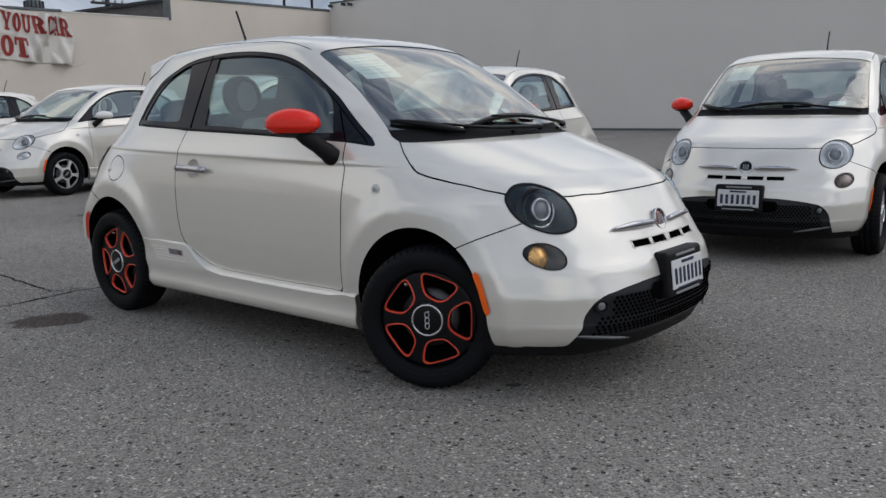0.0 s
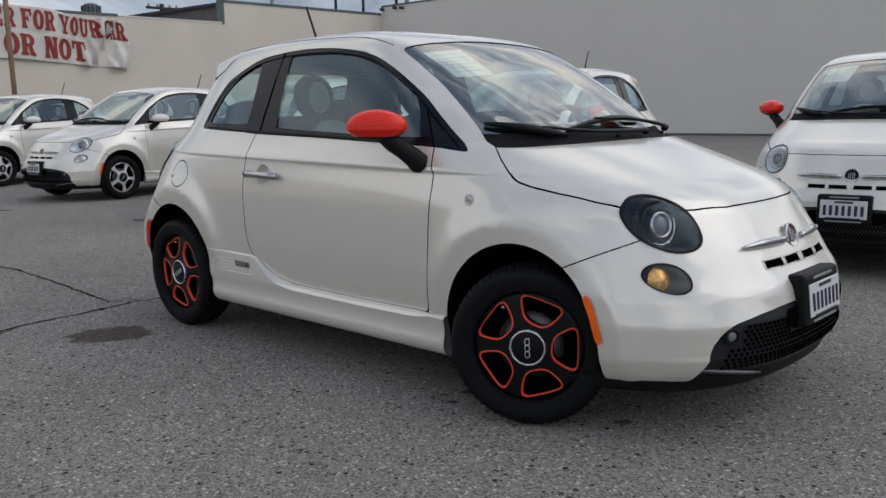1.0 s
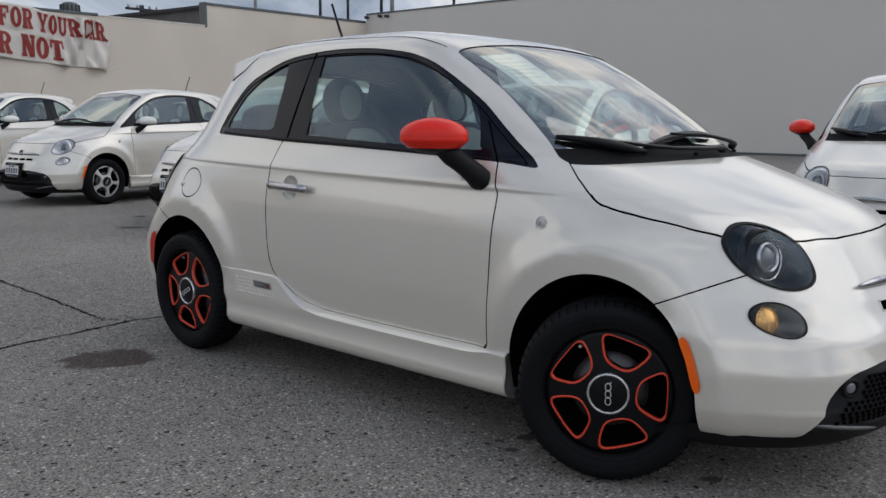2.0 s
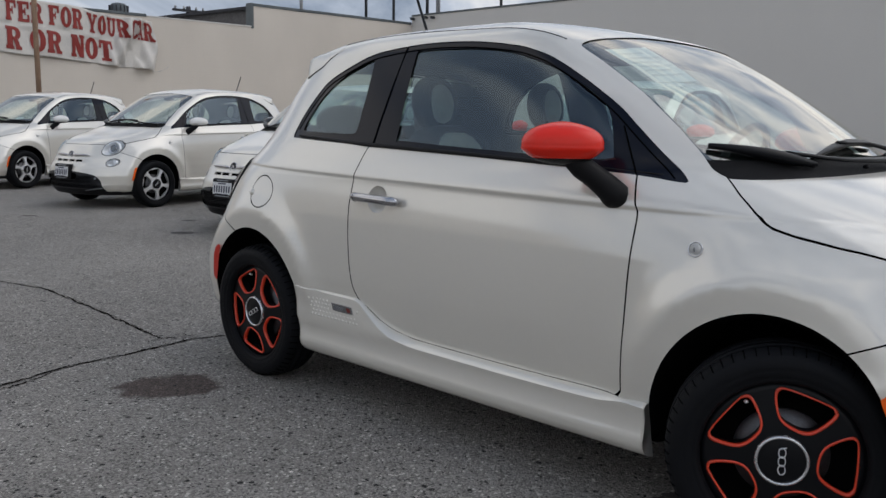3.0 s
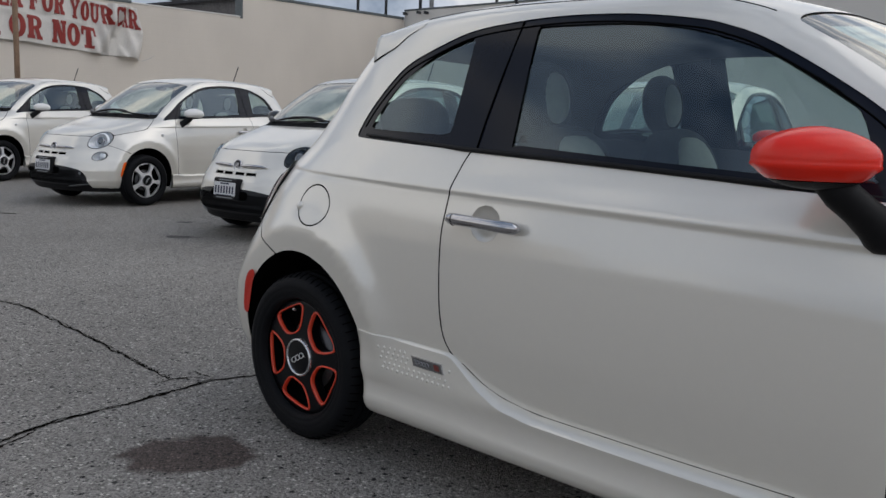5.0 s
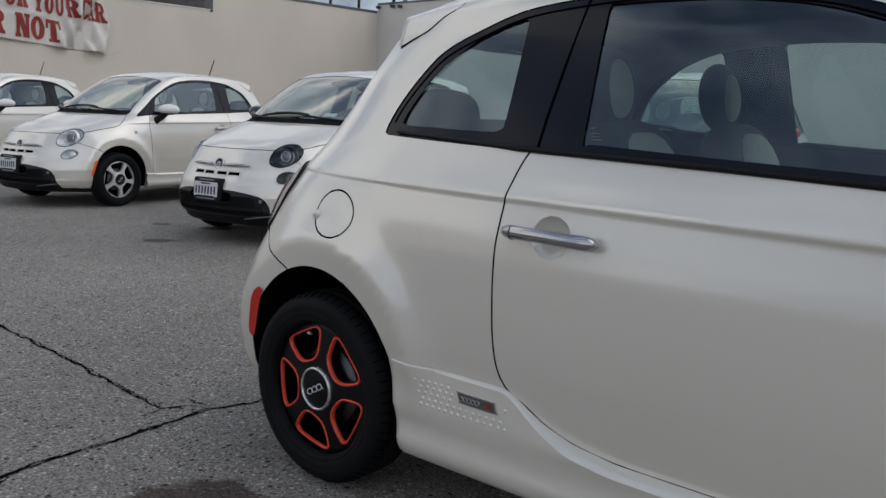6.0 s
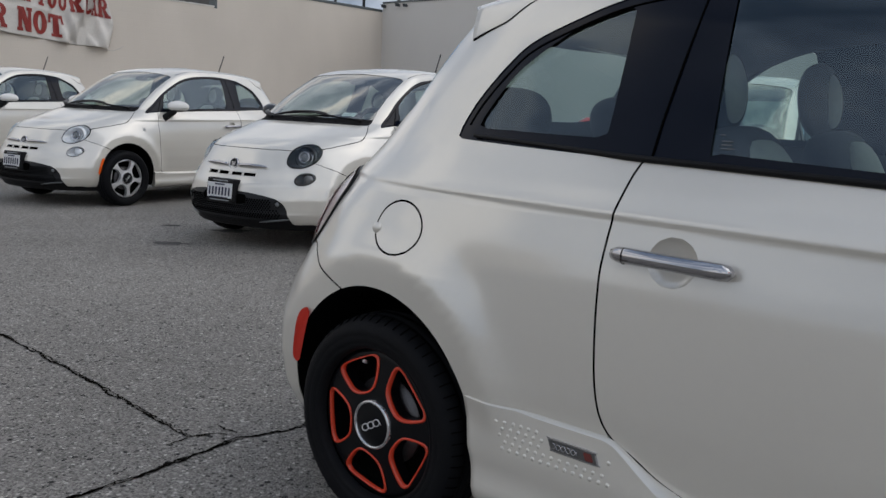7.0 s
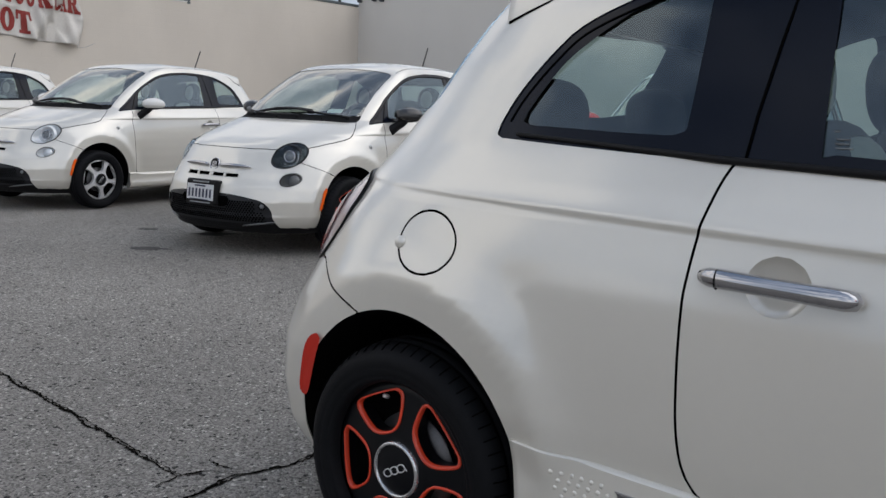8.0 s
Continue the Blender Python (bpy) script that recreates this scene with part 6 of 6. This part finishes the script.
post("pole", -23.0, 6.80, 0.0, 8.5, .070, POLE_WOOD, "brown weathered pole before the banner", "pole", 14)
for y, z1, r, mat in ((21.30, 9.0, .06, POST_DARK), (22.85, 9.0, .06, POST_DARK)):
    post("roof_post", WALL_X - .45, y, 3.95, z1, r, mat, "thin dark steel post above the parapet", "post")
for x, z1, r, mat in ((-25.28, 9.0, .07, POST_DARK), (-24.62, 9.0, .095, POST_GREY)):
    post("roof_post", x, WALL_Y + .7, 4.45, z1, r, mat, "steel post standing on the roof edge", "post")
post("roof_post", WALL_X - 3.0, 19.9, 3.95, 9.0, .07, POST_GREY, "grey steel post behind the parapet", "post")
lamp_post = post("roof_post", -21.1, WALL_Y + .7, 4.45, 9.0, .06, POST_DARK, "dark roof post with a grey box hung on it", "post")
part("hanging_box", mesh_bm("hanging_box", box_bm(.24, .2, .30, .03, (.02, -.12, 1.55)), POST_GREY), lamp_post, "small grey metal box")


def crossarm():
    ob = new("utility_pole", mesh_of("utility_pole", *tube([(0, 0, 0), (0, 0, 3.3), (0, 0, 6.75)], (.16, .14, .12), 12), ROOF_DARK))
    ob.location = (-40, 21.2, 0)
    part("crossarm", mesh_bm("crossarm", box_bm(.12, 1.9, .12, .01, (.1, 0, 6.52)), ROOF_DARK), ob)
    for y in (-.8, -.3, .4, .8):
        part("insulator", mesh_of("insulator", *tube([(.1, y, 6.58), (.1, y, 6.66), (.1, y, 6.74)], (.05, .07, .04), 8), POST_GREY), ob)
    return tagged(ob, "far wooden utility pole with a short crossarm", "utility pole")


crossarm()


def camera_box(x, z):
    ob = new("wall_camera", mesh_bm("wall_camera", box_bm(.11, .20, .10, .02), POST_DARK))
    ob.location = (x, WALL_Y - .11, z)
    part("hood", mesh_bm("hood", box_bm(.14, .14, .015, .005, (0, -.05, .055)), POST_DARK), ob)
    return tagged(ob, "small dark security light on the wall", "wall lamp", "lights on the grey wall")


for x, z in ((-25.35, 5.30), (-24.56, 5.31), (-24.14, 5.28)):
    camera_box(x, z)


def vent():
    ob = new("roof_vent", mesh_of("roof_vent", *lathe([(.22, 0), (.22, .78), (.27, .82), (.32, .90), (.33, 1.05), (.31, 1.20), (.24, 1.28), (.12, 1.31), (.001, 1.315)], 24), COPING))
    ob.matrix_basis = pose(-30.0, 12.58, 3.95, 90, 0, 0)
    for k in range(14):
        a = 2 * math.pi * k / 14
        part("fin", mesh_bm("fin", box_bm(.02, .34, .05, .004, (.335 * math.sin(a), 1.04, .335 * math.cos(a))), ROOF_DARK), ob)
    return tagged(ob, "round grey turbine vent on the roof", "roof vent")


vent()


# ---- cracks in the asphalt ----
def crack(points, width, seed):
    rng = random.Random(seed)
    P = []
    for (x0, y0), (x1, y1) in zip(points[:-1], points[1:]):
        steps = max(2, int(math.hypot(x1 - x0, y1 - y0) / .011))
        nx, ny = -(y1 - y0), x1 - x0
        ln = math.hypot(nx, ny)
        for k in range(steps):
            t = k / steps
            j = rng.uniform(-.0045, .0045) + .016 * noise.noise(Vector((x0 * 9 + t * 7 * ln, seed, 0)))
            P.append((x0 + (x1 - x0) * t + nx / ln * j, y0 + (y1 - y0) * t + ny / ln * j))
    P.append(points[-1])
    V, F = [], []
    for i, (x, y) in enumerate(P):
        a, c = P[max(i - 1, 0)], P[min(i + 1, len(P) - 1)]
        dx, dy = c[0] - a[0], c[1] - a[1]
        ln = math.hypot(dx, dy) or 1
        w = width * (.12 + 1.3 * abs(noise.noise(Vector((x * 9, y * 9, seed)))) + .9 * rng.random() ** 2) * (1 if i < len(P) - 4 else .4)
        V += [(x - dy / ln * w, y + dx / ln * w, .0025), (x + dy / ln * w, y - dx / ln * w, .0025)]
        if i:
            F.append((2 * i - 2, 2 * i - 1, 2 * i + 1, 2 * i))
    ob = new("asphalt_crack", mesh_of("asphalt_crack", V, F, CRACK_FILL, False))
    return tagged(ob, "dark ragged crack in the asphalt", "crack", "cracks in the asphalt")


WEST_CRACK = [(-9.5, -1.9), (-6.5, -1.35), (-4.8, -.98), (-4.0, -.775), (-3.71, -.696), (-3.28, -.701), (-2.73, -.724), (-2.39, -.751), (-2.007, -.770)]
LONG_CRACK = [(-1.70, -2.6), (-1.72, -2.0), (-1.757, -1.57), (-1.821, -1.39), (-1.848, -1.24), (-1.848, -1.053), (-1.872, -.848), (-1.896, -.649), (-1.849, -.513), (-1.843, -.368), (-1.95, -.1), (-2.1, .5), (-2.2, 1.4)]
crack(WEST_CRACK, .0075, 3)
crack([(x, y + .010) for x, y in WEST_CRACK[3:]], .0035, 4)
crack(LONG_CRACK, .0085, 7)
crack([(x + .011, y) for x, y in LONG_CRACK[1:-2]], .004, 8)
crack([(-2.007, -.770), (-1.99, -.73), (-1.979, -.694), (-1.93, -.665), (-1.896, -.649)], .005, 11)
crack([(-2.007, -.770), (-2.0, -.82), (-1.992, -.862)], .006, 13)
crack([(-2.046, -.634), (-1.988, -.642), (-1.94, -.63), (-1.896, -.649)], .005, 15)
crack([(-1.80, -1.40), (-1.74, -1.46), (-1.70, -1.62), (-1.67, -1.9)], .006, 17)
crack([(-7.98, .74), (-7.77, .88)], .025, 19)


def oil_spot(x, y, r, stretch, seed):
    """A small irregular dark spot on the asphalt."""
    rng = random.Random(seed)
    V = [(0, 0, .003)]
    for k in range(22):
        a = 2 * math.pi * k / 22
        d = r * (.7 + .5 * rng.random())
        V.append((d * stretch * math.cos(a), d * math.sin(a), .003))
    ob = new("oil_spot", mesh_of("oil_spot", V, [(0, k + 1, (k + 1) % 22 + 1) for k in range(22)], OIL, False))
    ob.location, ob.rotation_euler = (x, y, 0), (0, 0, rng.uniform(.4, .9))
    return tagged(ob, "small dark oil spot on the asphalt", "oil spot", "oil spots on the asphalt")


for x, y, r, stretch, seed in ((-5.86, 2.16, .10, 1.8, 1), (-5.55, 1.35, .07, 2.2, 2), (-6.4, 1.9, .06, 1.5, 3), (-3.1, 1.7, .09, 1.6, 6), (.75, -.63, .030, 1.4, 7), (.76, -.575, .022, 1.8, 8), (.70, -.72, .016, 1.2, 9), (.78, -.76, .018, 1.3, 10), (1.39, -.53, .022, 1.7, 11)):
    oil_spot(x, y, r, stretch, seed)
